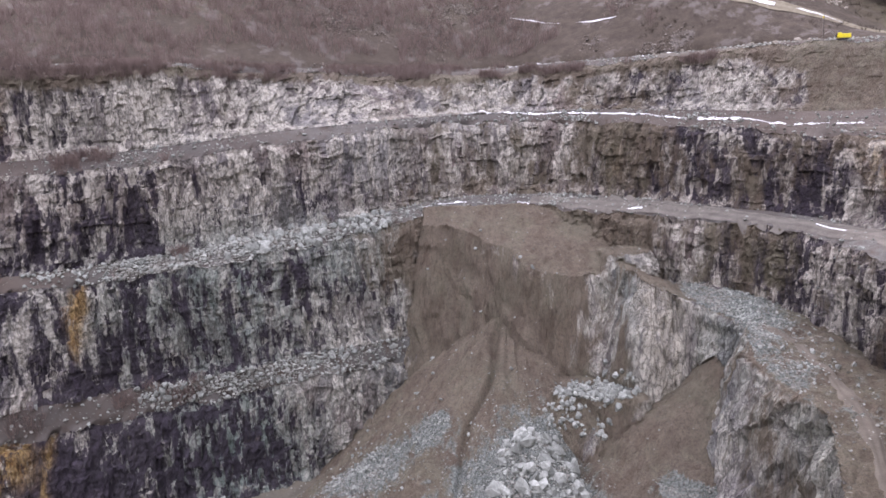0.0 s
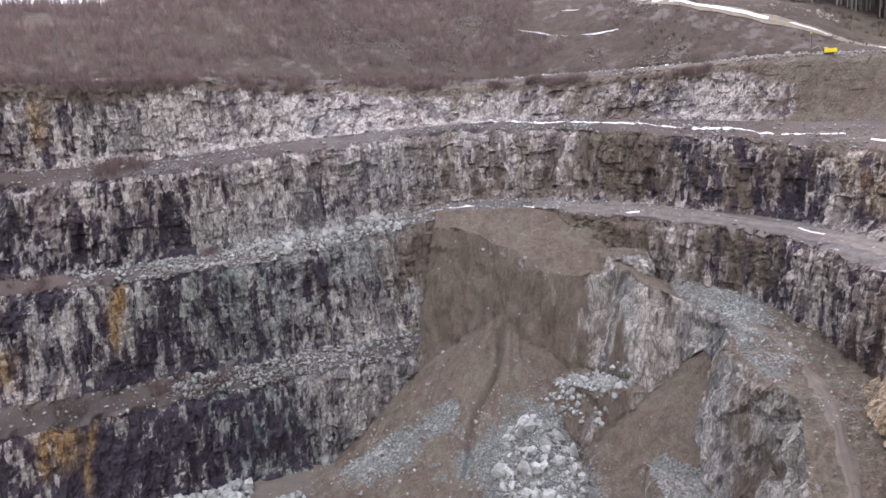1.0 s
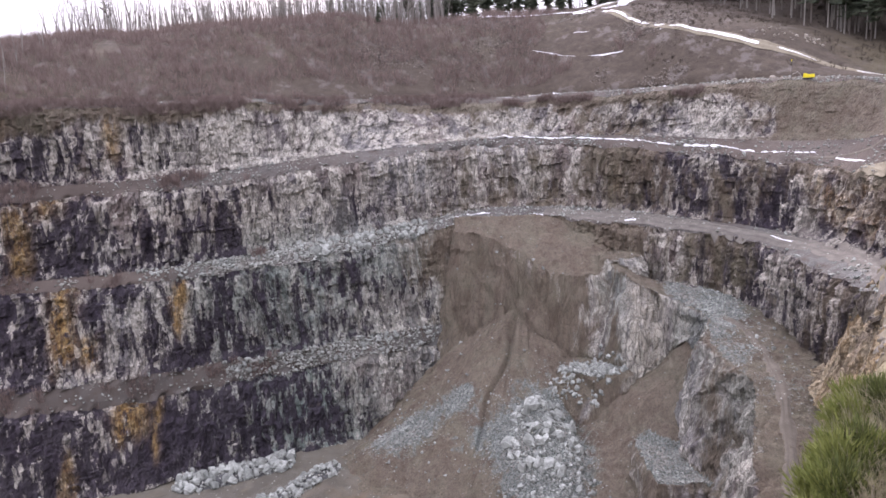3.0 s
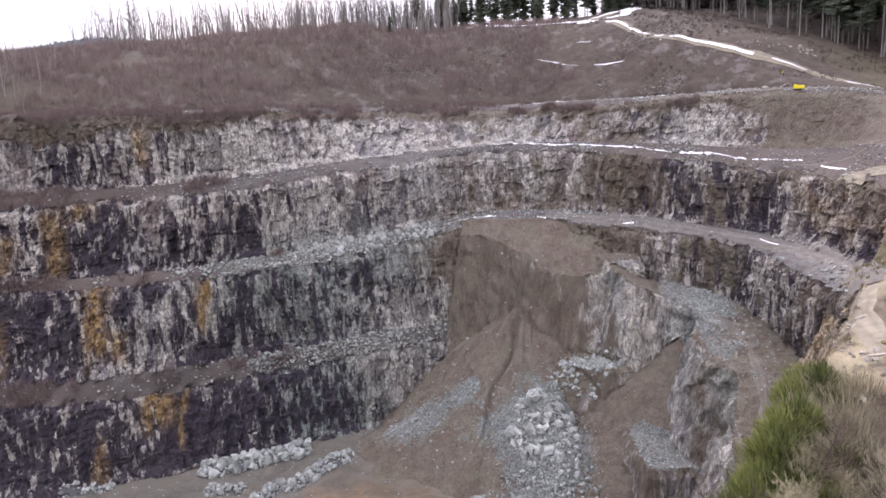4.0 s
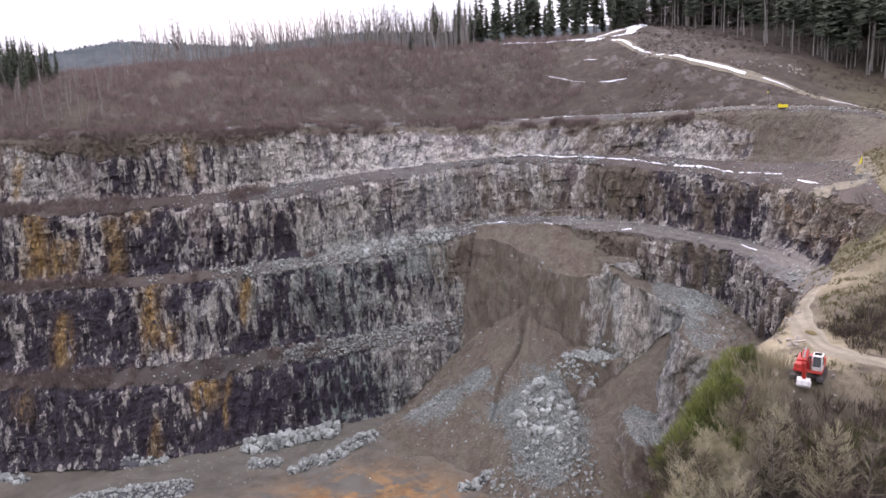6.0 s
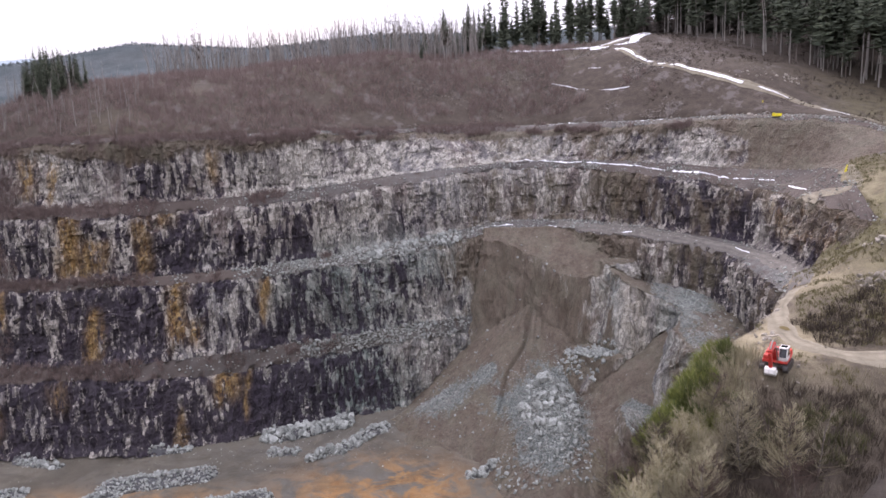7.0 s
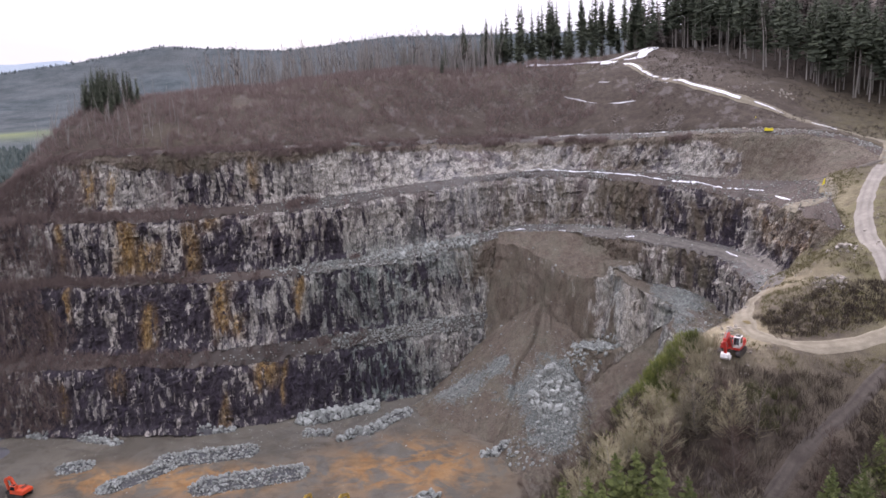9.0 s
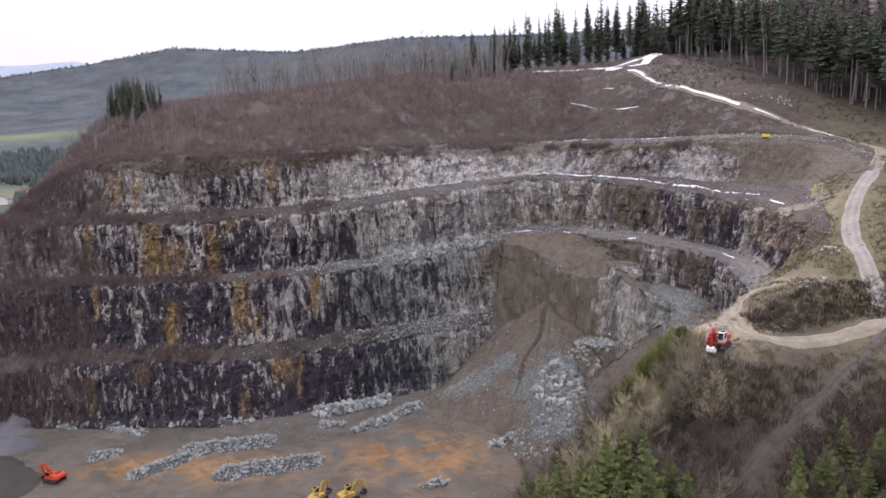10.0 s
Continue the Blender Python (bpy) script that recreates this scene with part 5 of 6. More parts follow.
ribbon([(8, 186), (24, 187), (36, 182), (44, 188), (52, 200)], 3.0, MUD_TRACK, "road", "snow-covered hilltop track", category="road")
ribbon([(84, 115), (74, 114.5), (66, 116), (55, 123), (40, 130)], 2.4, OLD_TRACK, "road", "earth track along the top bench", category="road")


DEPS = bpy.context.evaluated_depsgraph_get()
structure("puddle", puddle_me, "shallow yellow puddle in a wheel rut of the track", "puddle").matrix_world = Matrix.Translation((36.4, 25.6, drop(36.4, 25.6) + 0.05)) @ pose(0, 0, 0, 0, 0, 5)


def snow_material():
    m = Nodes("old_snow", 0.6)
    col = m.mix(m.span(m.noise(0.9, 5), 0.4, 0.7), (0.82, 0.83, 0.86), (0.6, 0.59, 0.58))
    return m.done(col, m.noise(3.0, 4), 0.3, 0.1)


SNOW = snow_material()


def snow_strip(points, width, cover, label, seed, step=0.6, lift=0.1):
    """Patchy snow along a line: the gaps are where it has melted."""
    line = strand([(x, y, 0) for x, y in points], 24)
    a = run(line)
    at = np.arange(0, a[-1], step)
    cx, cy = np.interp(at, a, line[:, 0]), np.interp(at, a, line[:, 1])
    d = outward(np.stack([cx, cy, 0 * cx], -1))
    across = max(5, int(width / 0.4))
    k = np.linspace(-0.5, 0.5, across)
    x, y = (cx[:, None] + d[:, :1] * width * k), (cy[:, None] + d[:, 1:] * width * k)
    thick = cover + 0.9 * fbm(xyz(np.repeat(at, across) * 0.13, np.tile(k, len(at)) * 1.6, seed), 4, seed) - 1.5 * (2 * np.abs(np.tile(k, len(at)))) ** 3 * 0.5
    faces = grid_faces(len(at), across)
    faces = faces[(thick > 0)[faces].sum(1) >= 3]
    z = np.array([drop(px, py) for px, py in zip(x.ravel(), y.ravel())]) + lift * np.clip(thick * 3, 0, 1) - 0.02
    seen, idx = np.unique(faces, return_inverse=True)
    me = mesh_of("snow", xyz(x.ravel(), y.ravel(), z)[seen], idx.reshape(-1, 4), SNOW, True)
    return structure("snow", me, label, "snow")


DEPS = bpy.context.evaluated_depsgraph_get()
snow_strip([(31, 181), (38, 179), (43, 178), (47, 186), (53, 199)], 5.0, 0.12, "broken snow lying round the bend of the hilltop track", 24)
snow_strip([(4, 185.5), (20, 186), (33, 183.5), (42, 187), (52, 200)], 3.6, 0.28, "patchy white snow on the hilltop track", 11)
snow_strip([(38, 172), (46, 157), (52, 149), (59, 141), (66, 135)], 2.0, 0.3, "white snow strip along the descending road", 12)
snow_strip([(66, 135), (74, 129), (82, 121), (88, 111)], 1.1, 0.1, "thin broken snow along the road's edge", 13)
snow_strip([(4, 131), (12, 131.6), (22, 128), (32, 121.6), (42, 114.2)], 0.7, 0.42, "thin white snow line on the third bench", 14)
snow_strip([(42, 114), (50, 107.5), (57, 101.5), (63, 95)], 1.4, -0.12, "melting snow patches on the third bench", 15)
snow_strip([(62, 94), (63, 84), (62.5, 73)], 1.0, -0.1, "last snow on the end of the third bench", 16)
snow_strip([(28.5, 165), (38, 158), (49, 150.5)], 0.45, 0.3, "thin snow line across the brush slope", 17)
snow_strip([(15, 163.5), (22, 159), (30, 153.5), (39, 149)], 0.45, 0.25, "thin snow line across the earth slope", 18)
snow_strip([(6, 147), (20, 143), (40, 132.5), (56, 124)], 1.0, -0.05, "broken snow along the top bench", 19)
snow_strip([(27, 112.5), (33, 109)], 0.8, 0.2, "small snow patch on the haul bench", 20)
snow_strip([(-4, 120), (4, 121)], 0.5, 0.2, "small snow patch at the top of the landslip", 21)
snow_strip([(51, 90), (52.5, 85)], 0.6, 0.3, "small snow patch beside the haul track", 22)
snow_strip([(13, 119), (15, 117.5)], 0.8, 0.4, "small snow patch on the haul bench edge", 23)


# ---- trees and brush ----
def bark_material(name, a, b):
    m = Nodes(name, 0.95)
    col = m.mix(m.span(m.noise(1.2, 5, (1, 1, 0.3)), 0.35, 0.65), a, b)
    col = m.mix(m.span(m.random(), 0, 1, 0.0, 0.45), col, tuple(c * 0.6 for c in a))
    return m.done(col)


def needle_material(name, a, b):
    m = Nodes(name, 0.8)
    col = m.mix(m.island(), a, b)
    col = m.mix(m.span(m.random(), 0, 1, 0.0, 0.5), col, tuple(c * 0.55 for c in a))
    return m.done(col)


BARK = bark_material("grey_brown_bark", (0.12, 0.10, 0.085), (0.20, 0.175, 0.15))
PALE_BARK = bark_material("pale_bark", (0.23, 0.21, 0.185), (0.36, 0.335, 0.30))
TWIGS = bark_material("brown_twigs", (0.042, 0.032, 0.024), (0.088, 0.069, 0.051))
PALE_TWIGS = bark_material("straw_twigs", (0.18, 0.155, 0.105), (0.29, 0.255, 0.18))
BRINK_TWIGS = bark_material("bright_straw_twigs", (0.30, 0.265, 0.165), (0.45, 0.405, 0.27))
RUST_TWIGS = bark_material("red_brown_twigs", (0.072, 0.049, 0.038), (0.135, 0.095, 0.075))
MAUVE_TWIGS = bark_material("mauve_twigs", (0.16, 0.118, 0.104), (0.26, 0.20, 0.178))
POLE_TWIGS = bark_material("grey_pink_twigs", (0.155, 0.125, 0.112), (0.26, 0.22, 0.20))
NEEDLES = needle_material("spruce_needles", (0.068, 0.082, 0.056), (0.115, 0.13, 0.082))
YOUNG_NEEDLES = needle_material("young_spruce_needles", (0.052, 0.066, 0.02), (0.13, 0.147, 0.042))
BROOM = needle_material("green_broom", (0.15, 0.18, 0.045), (0.29, 0.30, 0.09))


class Strokes:
    """Gathers tapered three-sided twigs and flat blades into one mesh."""

    def __init__(self):
        self.v, self.f = [], []

    def twig(self, a, b, ra, rb):
        axis = (b - a)
        side = axis.orthogonal().normalized()
        other = axis.cross(side).normalized()
        n = len(self.v)
        for p, r in ((a, ra), (b, rb)):
            for k in range(3):
                ang = k * 2.0944
                self.v.append(p + (side * math.cos(ang) + other * math.sin(ang)) * r)
        for k in range(3):
            self.f.append((n + k, n + (k + 1) % 3, n + 3 + (k + 1) % 3, n + 3 + k))

    def sprig(self, a, b, r):
        side = (b - a).orthogonal().normalized() * r
        self.blade(a - side, a + side, b + side * 0.5, b - side * 0.5)

    def blade(self, a, b, c, d):
        n = len(self.v)
        self.v += [a, b, c, d]
        self.f.append((n, n + 1, n + 2, n + 3))

    def mesh(self, name, material):
        return mesh_of(name, [tuple(p) for p in self.v], self.f, material)


def tree_thing(name, label, category, pieces):
    thing = tagged(new(name), label, category)
    for piece, me in pieces:
        ob = new(piece, me)
        ob.parent = thing
    thing.location = (0, 0, -500)
    return thing


def bare_tree(seed, high, spread, label, bark, twigs, clear=0.25, name="bare_tree", fork=5, lean=0.06, depth=2):
    """A leafless tree: trunk, limbs, boughs and a haze of twigs."""
    r = random.Random(seed)
    trunk, crown = Strokes(), Strokes()
    p, way = Vector((0, 0, -0.4)), Vector((r.uniform(-lean, lean), r.uniform(-lean, lean), 1)).normalized()
    steps, radius = 9, high * 0.012 + 0.04
    spine = []
    for k in range(steps):
        q = p + way * (high + 0.4) / steps
        ra, rb = radius * (1 - k / steps) + 0.02, radius * (1 - (k + 1) / steps) + 0.02
        trunk.twig(p, q, ra, rb)
        spine.append((p, q, ra))
        p, way = q, (way + Vector((r.uniform(-0.1, 0.1), r.uniform(-0.1, 0.1), 0.02))).normalized()

    def branch(a, way, length, rad, depth):
        bits = 3 if depth > 0 else 2
        for _ in range(bits):
            b = a + way * length / bits
            if depth > 1:
                crown.twig(a, b, rad, rad * 0.72)
            else:
                crown.sprig(a, b, max(rad * 0.7, 0.012))
            rad *= 0.72
            if depth > 0:
                for _ in range(2):
                    side = Vector((r.uniform(-1, 1), r.uniform(-1, 1), r.uniform(-0.2, 0.9)))
                    branch(b, (way * 0.75 + side * 0.65).normalized(), length * r.uniform(0.4, 0.62), max(0.012, rad * 0.6), depth - 1)
            a, way = b, (way + Vector((r.uniform(-0.2, 0.2), r.uniform(-0.2, 0.2), r.uniform(-0.05, 0.22)))).normalized()

    for k, (a, b, ra) in enumerate(spine):
        if (k + 1) / steps < clear:
            continue
        for _ in range(fork):
            s = r.random()
            ang = r.uniform(0, 6.283)
            up = r.uniform(0.35, 1.0)
            length = spread * (1.15 - 0.75 * k / steps) * r.uniform(0.6, 1.1)
            branch(a.lerp(b, s), Vector((math.cos(ang), math.sin(ang), up)).normalized(), length, max(0.02, ra * 0.5), depth)
    return tree_thing(name, label, "tree", (("trunk", trunk.mesh("trunk", bark)), ("crown", crown.mesh("crown", twigs))))


def spruce(seed, high, wide, clear, label, needles, bark=BARK, levels=24, sprays=4):
    """A spruce: a slim tapered trunk and drooping, needled boughs, thinner where it is shaded below."""
    r = random.Random(seed)
    trunk, crown = Strokes(), Strokes()
    girth = high * 0.0065 + 0.03
    for k in range(6):
        trunk.twig(Vector((0, 0, high * k / 6 - 0.4 * (k == 0))), Vector((0, 0, high * (k + 1) / 6)), girth * (1 - k / 6) + 0.015, girth * (1 - (k + 1) / 6) + 0.015)
    gap = high * (1 - clear) / levels
    for k in range(levels):
        u = k / (levels - 1)
        reach = wide * (1 - u) ** 0.85 * (0.75 + 0.25 * smooth(0.0, 0.2, u)) + 0.15
        for _ in range(max(4, int(10 - 5 * u))):
            if r.random() < 0.25 * (1 - u) * (clear > 0.2):
                continue
            z = high * (clear + (1 - clear) * u) * 0.985 + r.uniform(-0.6, 0.6) * gap
            ang = r.uniform(0, 6.283)
            length = reach * r.uniform(0.55, 1.15)
            out = Vector((math.cos(ang), math.sin(ang), 0))
            side = Vector((-out.y, out.x, 0))
            droop = r.uniform(0.2, 0.55) * (1 - 0.7 * u)
            last = Vector((0, 0, z))
            for s in range(1, sprays + 1):
                t = s / sprays
                tip = Vector((0, 0, z)) + out * length * t + Vector((0, 0, -droop * length * t + 0.2 * length * t * t))
                half = (0.36 * length * (1 - 0.7 * t) + 0.12) * r.uniform(0.7, 1.25)
                sag = Vector((0, 0, -half * r.uniform(0.5, 1.1)))
                back = (last - tip) * 0.25
                crown.blade(last, last + side * half * 0.9 + sag, tip + side * half * 0.4 + sag * 0.7, tip)
                crown.blade(tip, tip - side * half * 0.4 + sag * 0.7, last - side * half * 0.9 + sag + back, last)
                last = tip
    return tree_thing("spruce", label, "spruce", (("trunk", trunk.mesh("trunk", bark)), ("crown", crown.mesh("crown", needles))))


def plant(kind, x, y, scale=1.0, sink=0.15):
    return copy_thing(kind, Matrix.Translation((x, y, drop(x, y) - sink)) @ pose(0, 0, 0, 0, 0, rng.uniform(0, 360)) @ Matrix.Scale(scale, 4))


def scatter(kinds, count, place, low=0.8, high=1.2, group=""):
    for k in range(count):
        x, y, _ = place()
        ob = plant(kinds[k % len(kinds)] if k < len(kinds) else rng.choice(kinds), x, y, rng.uniform(low, high))
        if group:
            ob["group"] = group


tall_spruces = [spruce(k, 27, 3.5, (0.05, 0.16, 0.3, 0.42)[k], "tall dark green spruce at the edge of the forest", NEEDLES, BARK, 30, 4) for k in range(4)]
forest_spruces = [spruce(10 + k, 27, 3.9, 0.22 + 0.11 * k, "dark forest spruce with a bare slender trunk", NEEDLES, PALE_BARK if k > 0 else BARK, 24, 3) for k in range(4)]
back_spruces = [spruce(80 + k, 27, 4.2, 0.1, "dark spruce", NEEDLES, BARK, 18, 2) for k in range(3)]
young_spruces = [spruce(20 + k, 10, 2.9, 0.02, "young green spruce on the brushy slope", YOUNG_NEEDLES, BARK, 30, 6) for k in range(3)]
pole_trees = [bare_tree(30 + k, 15, 1.9, "slender leafless tree on the hilltop", PALE_BARK, TWIGS, 0.35, "bare_tree", 3, 0.12) for k in range(4)]
thin_poles = [bare_tree(90 + k, 15, 1.5, "slender leafless tree", PALE_BARK, POLE_TWIGS, 0.3, "bare_tree", 3, 0.05, 1) for k in range(5)]
beeches = [bare_tree(40 + k, 20, 2.6, "tall leafless tree with a pale trunk", PALE_BARK, TWIGS, 0.45, "bare_tree", 3, 0.05) for k in range(2)]
shrubs = [bare_tree(50 + k, 5.5, 2.3, "leafless brown shrub on the slope", BARK, TWIGS, 0.0, "shrub", 4, 0.2) for k in range(4)]
straw_trees = [bare_tree(60 + k, 7.5, 2.6, "pale leafless bushy tree on the slope", BARK, PALE_TWIGS, 0.1, "bare_tree", 5, 0.12) for k in range(3)]
brink_trees = [bare_tree(65 + k, 7.5, 2.6, "pale straw-coloured bushy tree on the brink", PALE_BARK, BRINK_TWIGS, 0.05, "bare_tree", 8, 0.12) for k in range(2)]
mauve_trees = [bare_tree(70 + k, 7, 2.7, "reddish-brown leafless tree on the slope", BARK, RUST_TWIGS, 0.1, "bare_tree", 5, 0.12) for k in range(3)]

def stand(name, label, kinds, places, category):
    """Trees of a wood that are too many to tell apart, joined. places: rows of x, y, scale."""
    verts, faces, at = [], [], 0
    for k, (x, y, size) in enumerate(places):
        m = Matrix.Translation((x, y, drop(x, y) - 0.15)) @ pose(0, 0, 0, 0, 0, rng.uniform(0, 360)) @ Matrix.Scale(size, 4)
        m = np.array(m)
        for ob in kinds[k % len(kinds)].children:
            me = ob.data
            v, f = np.empty(len(me.vertices) * 3, np.float32), np.empty(len(me.loops), np.int32)
            me.vertices.foreach_get("co", v)
            me.loops.foreach_get("vertex_index", f)
            verts.append(v.reshape(-1, 3) @ m[:3, :3].T + m[:3, 3])
            faces.append(f.reshape(-1, 4) + at)
            at += len(me.vertices)
    me = mesh_of(name, np.vstack(verts), np.vstack(faces), kinds[0].children[-1].data.materials[0])
    return tagged(new(name, me), label, category, "", "stuff")


# The spruce stand behind the hilltop track, and the forest on the rising east slope.
for k in range(64):
    u = k / 63
    plant(tall_spruces[k % 4], -24 + 78 * u + rng.uniform(-1.5, 1.5), 203 + 4 * u + rng.uniform(-4, 9), rng.choice((0.55, 0.7, 0.8, 0.9, 1.0)) * rng.uniform(0.9, 1.08) * (0.7 + 0.3 * min(1, u * 3)))
deep = []
for k in range(330):
    t = rng.random()
    ex, ey = np.interp(t, (0, 0.25, 0.5, 0.75, 1), (57, 74, 90, 104, 116)), np.interp(t, (0, 0.25, 0.5, 0.75, 1), (208, 182, 158, 140, 120))
    back = 85 * rng.random() ** 1.5
    x, y, size = ex + back * 0.85 + rng.uniform(-3, 3), ey + back * 0.55 + rng.uniform(-3, 3), rng.uniform(0.8, 1.12)
    if back > 22:
        deep.append((x, y, size))
    else:
        plant(rng.choice(forest_spruces) if rng.random() < 0.8 else rng.choice(beeches), x, y, size)
deep += [(48 + 75 * rng.random(), 214 + 50 * rng.random(), rng.uniform(0.75, 1.05)) for _ in range(130)]
stand("spruce_forest", "dark spruce forest on the rising hillside", back_spruces, deep, "forest")
# The row of bare poles on the west part of the hilltop, and the dark clump at its end.
poles = []
for k in range(44):
    u = rng.random()
    poles.append((-108 + 92 * u + rng.uniform(-2, 2), 148 + 34 * u + rng.uniform(-2, 22), rng.uniform(0.7, 1.1)))
poles.sort(key=lambda q: q[1] - 0.37 * q[0])
for x, y, size in poles:
    plant(rng.choice(pole_trees), x, y, size)
wood = []
for k in range(620):
    u = rng.random() ** 0.9
    wood.append((-112 + 104 * u + rng.uniform(-2, 2), 146 + 40 * u + rng.uniform(0, 34), rng.uniform(0.75, 1.1)))
stand("bare_wood", "hazy wood of slender leafless trees on the hilltop", thin_poles, wood, "woods")
for k in range(10):
    plant(rng.choice(tall_spruces), -60 + 46 * rng.random(), 170 + 24 * rng.random(), rng.uniform(0.25, 0.42))
for k in range(60):
    ang, r_c = rng.uniform(0, 6.283), math.sqrt(rng.random())
    plant(tall_spruces[k % 2] if k % 3 else pole_trees[k % 4], -123.5 + 8.5 * r_c * math.cos(ang), 123 + 8 * r_c * math.sin(ang), (0.50 - 0.16 * r_c) * rng.uniform(0.8, 1.05) * (1.0 if k % 3 else 1.5))
stand("bare_wood", "thin leafless trees round the dark spruces at the end of the rim", thin_poles, [(-142 + 50 * rng.random() ** 1.2, 104 + 28 * rng.random(), rng.uniform(0.35, 0.65)) for _ in range(80)], "woods")


# Slope above the plateau's south side: scrub, small trees, young spruces.
def south_slope():
    while True:
        x, y = rng.uniform(-2, 66), rng.uniform(-42, 13)
        d = float(off_outline(np.array([x]), np.array([y]), PIT)[0])
        road = min(math.hypot(x - a, y - b) for a, b in ((54.5, 18.5), (49.7, 13.5), (44.7, 9.2), (39.5, 4.9), (34.6, 1.0), (29.5, -4.5), (24, -12)))
        if d > -3 and road > 2.9 and not (y > 7 and x > 24):
            return x, y, 0


scatter(shrubs, 130, south_slope, 0.6, 1.1)
scatter(mauve_trees, 85, south_slope, 0.6, 1.05)
scatter(straw_trees, 55, south_slope, 0.5, 0.95)
for x, y, top in ((14, -10, 42.4), (17.9, -10.5, 43), (20.7, -10, 40.2), (11.4, -10, 39.9), (7, -12, 38.9), (15.2, -12.5, 39.3), (34.2, -8, 40.6), (38, -6, 40.8), (41, -8, 39.5), (37, -12, 38.6), (44, -4, 41), (19, -15, 39), (24, -16, 37), (3, -15, 34), (47.5, -7, 41.5), (36, -10, 41.5), (40, -4.5, 42.3), (43, -6, 42), (39, -10, 40.5), (33, -11.5, 40), (16, -9, 42.5), (12.5, -12, 40.5), (9, -11, 40), (18, -13, 41), (22, -12, 39.5), (5.5, -11, 38), (16.5, -15, 40), (0.5, -17, 33), (41, -12, 39), (46, -10, 40.5)):
    plant(young_spruces[int(x) % 3], x, y, (top - drop(x, y)) / 10.0)
for x, y, top in ((22.5, 10.5, 42.0), (20.5, 7, 41.2), (17.5, 3, 39.8), (14.5, -1, 38.8), (10.5, -6, 37.5), (7, -11, 35), (3, -17, 32), (25.5, 6.5, 43), (20.5, 1.5, 40.2), (28, 3.5, 43)):
    plant(rng.choice(brink_trees), x, y, (top - drop(x, y)) / 7.0)
for k in range(46):
    u = rng.random() ** 0.8
    x, y = 25.5 - 22 * u + rng.uniform(-2.5, 2.5), 11.5 - 22 * u + rng.uniform(-2.5, 2.5)
    if y < 9 or x < 22:
        plant(rng.choice(brink_trees if u < 0.4 else (*mauve_trees, *shrubs)), x, y, rng.uniform(0.38, 0.55) + 0.3 * u)
plant(straw_trees[0], 24, -13, 1.25)
plant(straw_trees[1], 53, -1, 1.15)
for x, y in ((26, 9), (29, 6), (23, 3)):
    plant(rng.choice(shrubs), x, y, rng.uniform(0.5, 0.7))


def brush(name, label, spots, tall, spikes, material, wide=0.7, thick=0.03, seed=1):
    """Bushes of upright twigs, joined. spots: rows of x, y, z."""
    r = np.random.RandomState(seed)
    spots = np.asarray(spots, float)
    n = len(spots) * spikes
    base = np.repeat(spots, spikes, 0)
    size = np.repeat(r.uniform(0.6, 1.3, len(spots)), spikes)
    ang, out = r.uniform(0, 6.283, n), np.sqrt(r.uniform(0, 1, n))
    root = base + np.stack([np.cos(ang) * out * wide * 0.35, np.sin(ang) * out * wide * 0.35, np.full(n, -0.1)], -1) * size[:, None]
    length = tall * size * r.uniform(0.5, 1.1, n)
    tilt = out * r.uniform(0.3, 1.0, n)
    tip = root + np.stack([np.cos(ang) * tilt * length * 0.7, np.sin(ang) * tilt * length * 0.7, length], -1)
    turn = r.uniform(0, 6.283, n)
    side = np.stack([np.cos(turn), np.sin(turn), np.zeros(n)], -1) * (thick * size)[:, None]
    mid = 0.5 * (root + tip) + r.uniform(-0.08, 0.08, (n, 3)) * length[:, None]
    fork = mid + (tip - root) * 0.35 + r.uniform(-0.25, 0.25, (n, 3)) * length[:, None]
    verts = np.stack([root - side, root + side, mid + side * 0.7, mid - side * 0.7, tip, fork], 1).reshape(-1, 3)
    k = np.arange(n)[:, None] * 6
    faces = np.vstack([k + [0, 1, 4], k + [3, 2, 5]])
    me = mesh_of(name, verts, faces, material)
    return tagged(new(name, me), label, "brush", "", "stuff")


def bushes(name, label, spots, radius, sprigs, material, seed=1, size=0.5, thick=0.05):
    """Rounded evergreen bushes of many short sprigs, joined. spots: rows of x, y, z."""
    r = np.random.RandomState(seed)
    spots = np.asarray(spots, float)
    n = len(spots) * sprigs
    big = np.repeat(radius * r.uniform(0.55, 1.2, len(spots)), sprigs)[:, None]
    way = r.normal(0, 1, (n, 3))
    way[:, 2] = np.abs(way[:, 2]) * 0.9 + 0.1
    way /= np.linalg.norm(way, axis=1)[:, None]
    lobes = 1 + 0.3 * fbm(np.repeat(spots, sprigs, 0) + way * 1.3, 3, seed + 3)[:, None]
    root = np.repeat(spots, sprigs, 0) + way * big * lobes * r.uniform(0.35, 0.95, (n, 1)) * [1, 1, 1.25]
    grow = way + [0, 0, 0.7] + r.uniform(-0.4, 0.4, (n, 3))
    tip = root + grow * size * r.uniform(0.5, 1.1, (n, 1))
    side = np.cross(grow, r.normal(0, 1, (n, 3)))
    side *= thick / (np.linalg.norm(side, axis=1)[:, None] + 1e-6)
    verts = np.stack([root - side, root + side, tip], 1).reshape(-1, 3)
    me = mesh_of(name, verts, np.arange(n * 3).reshape(-1, 3), material)
    return tagged(new(name, me), label, "bushes", "", "stuff")


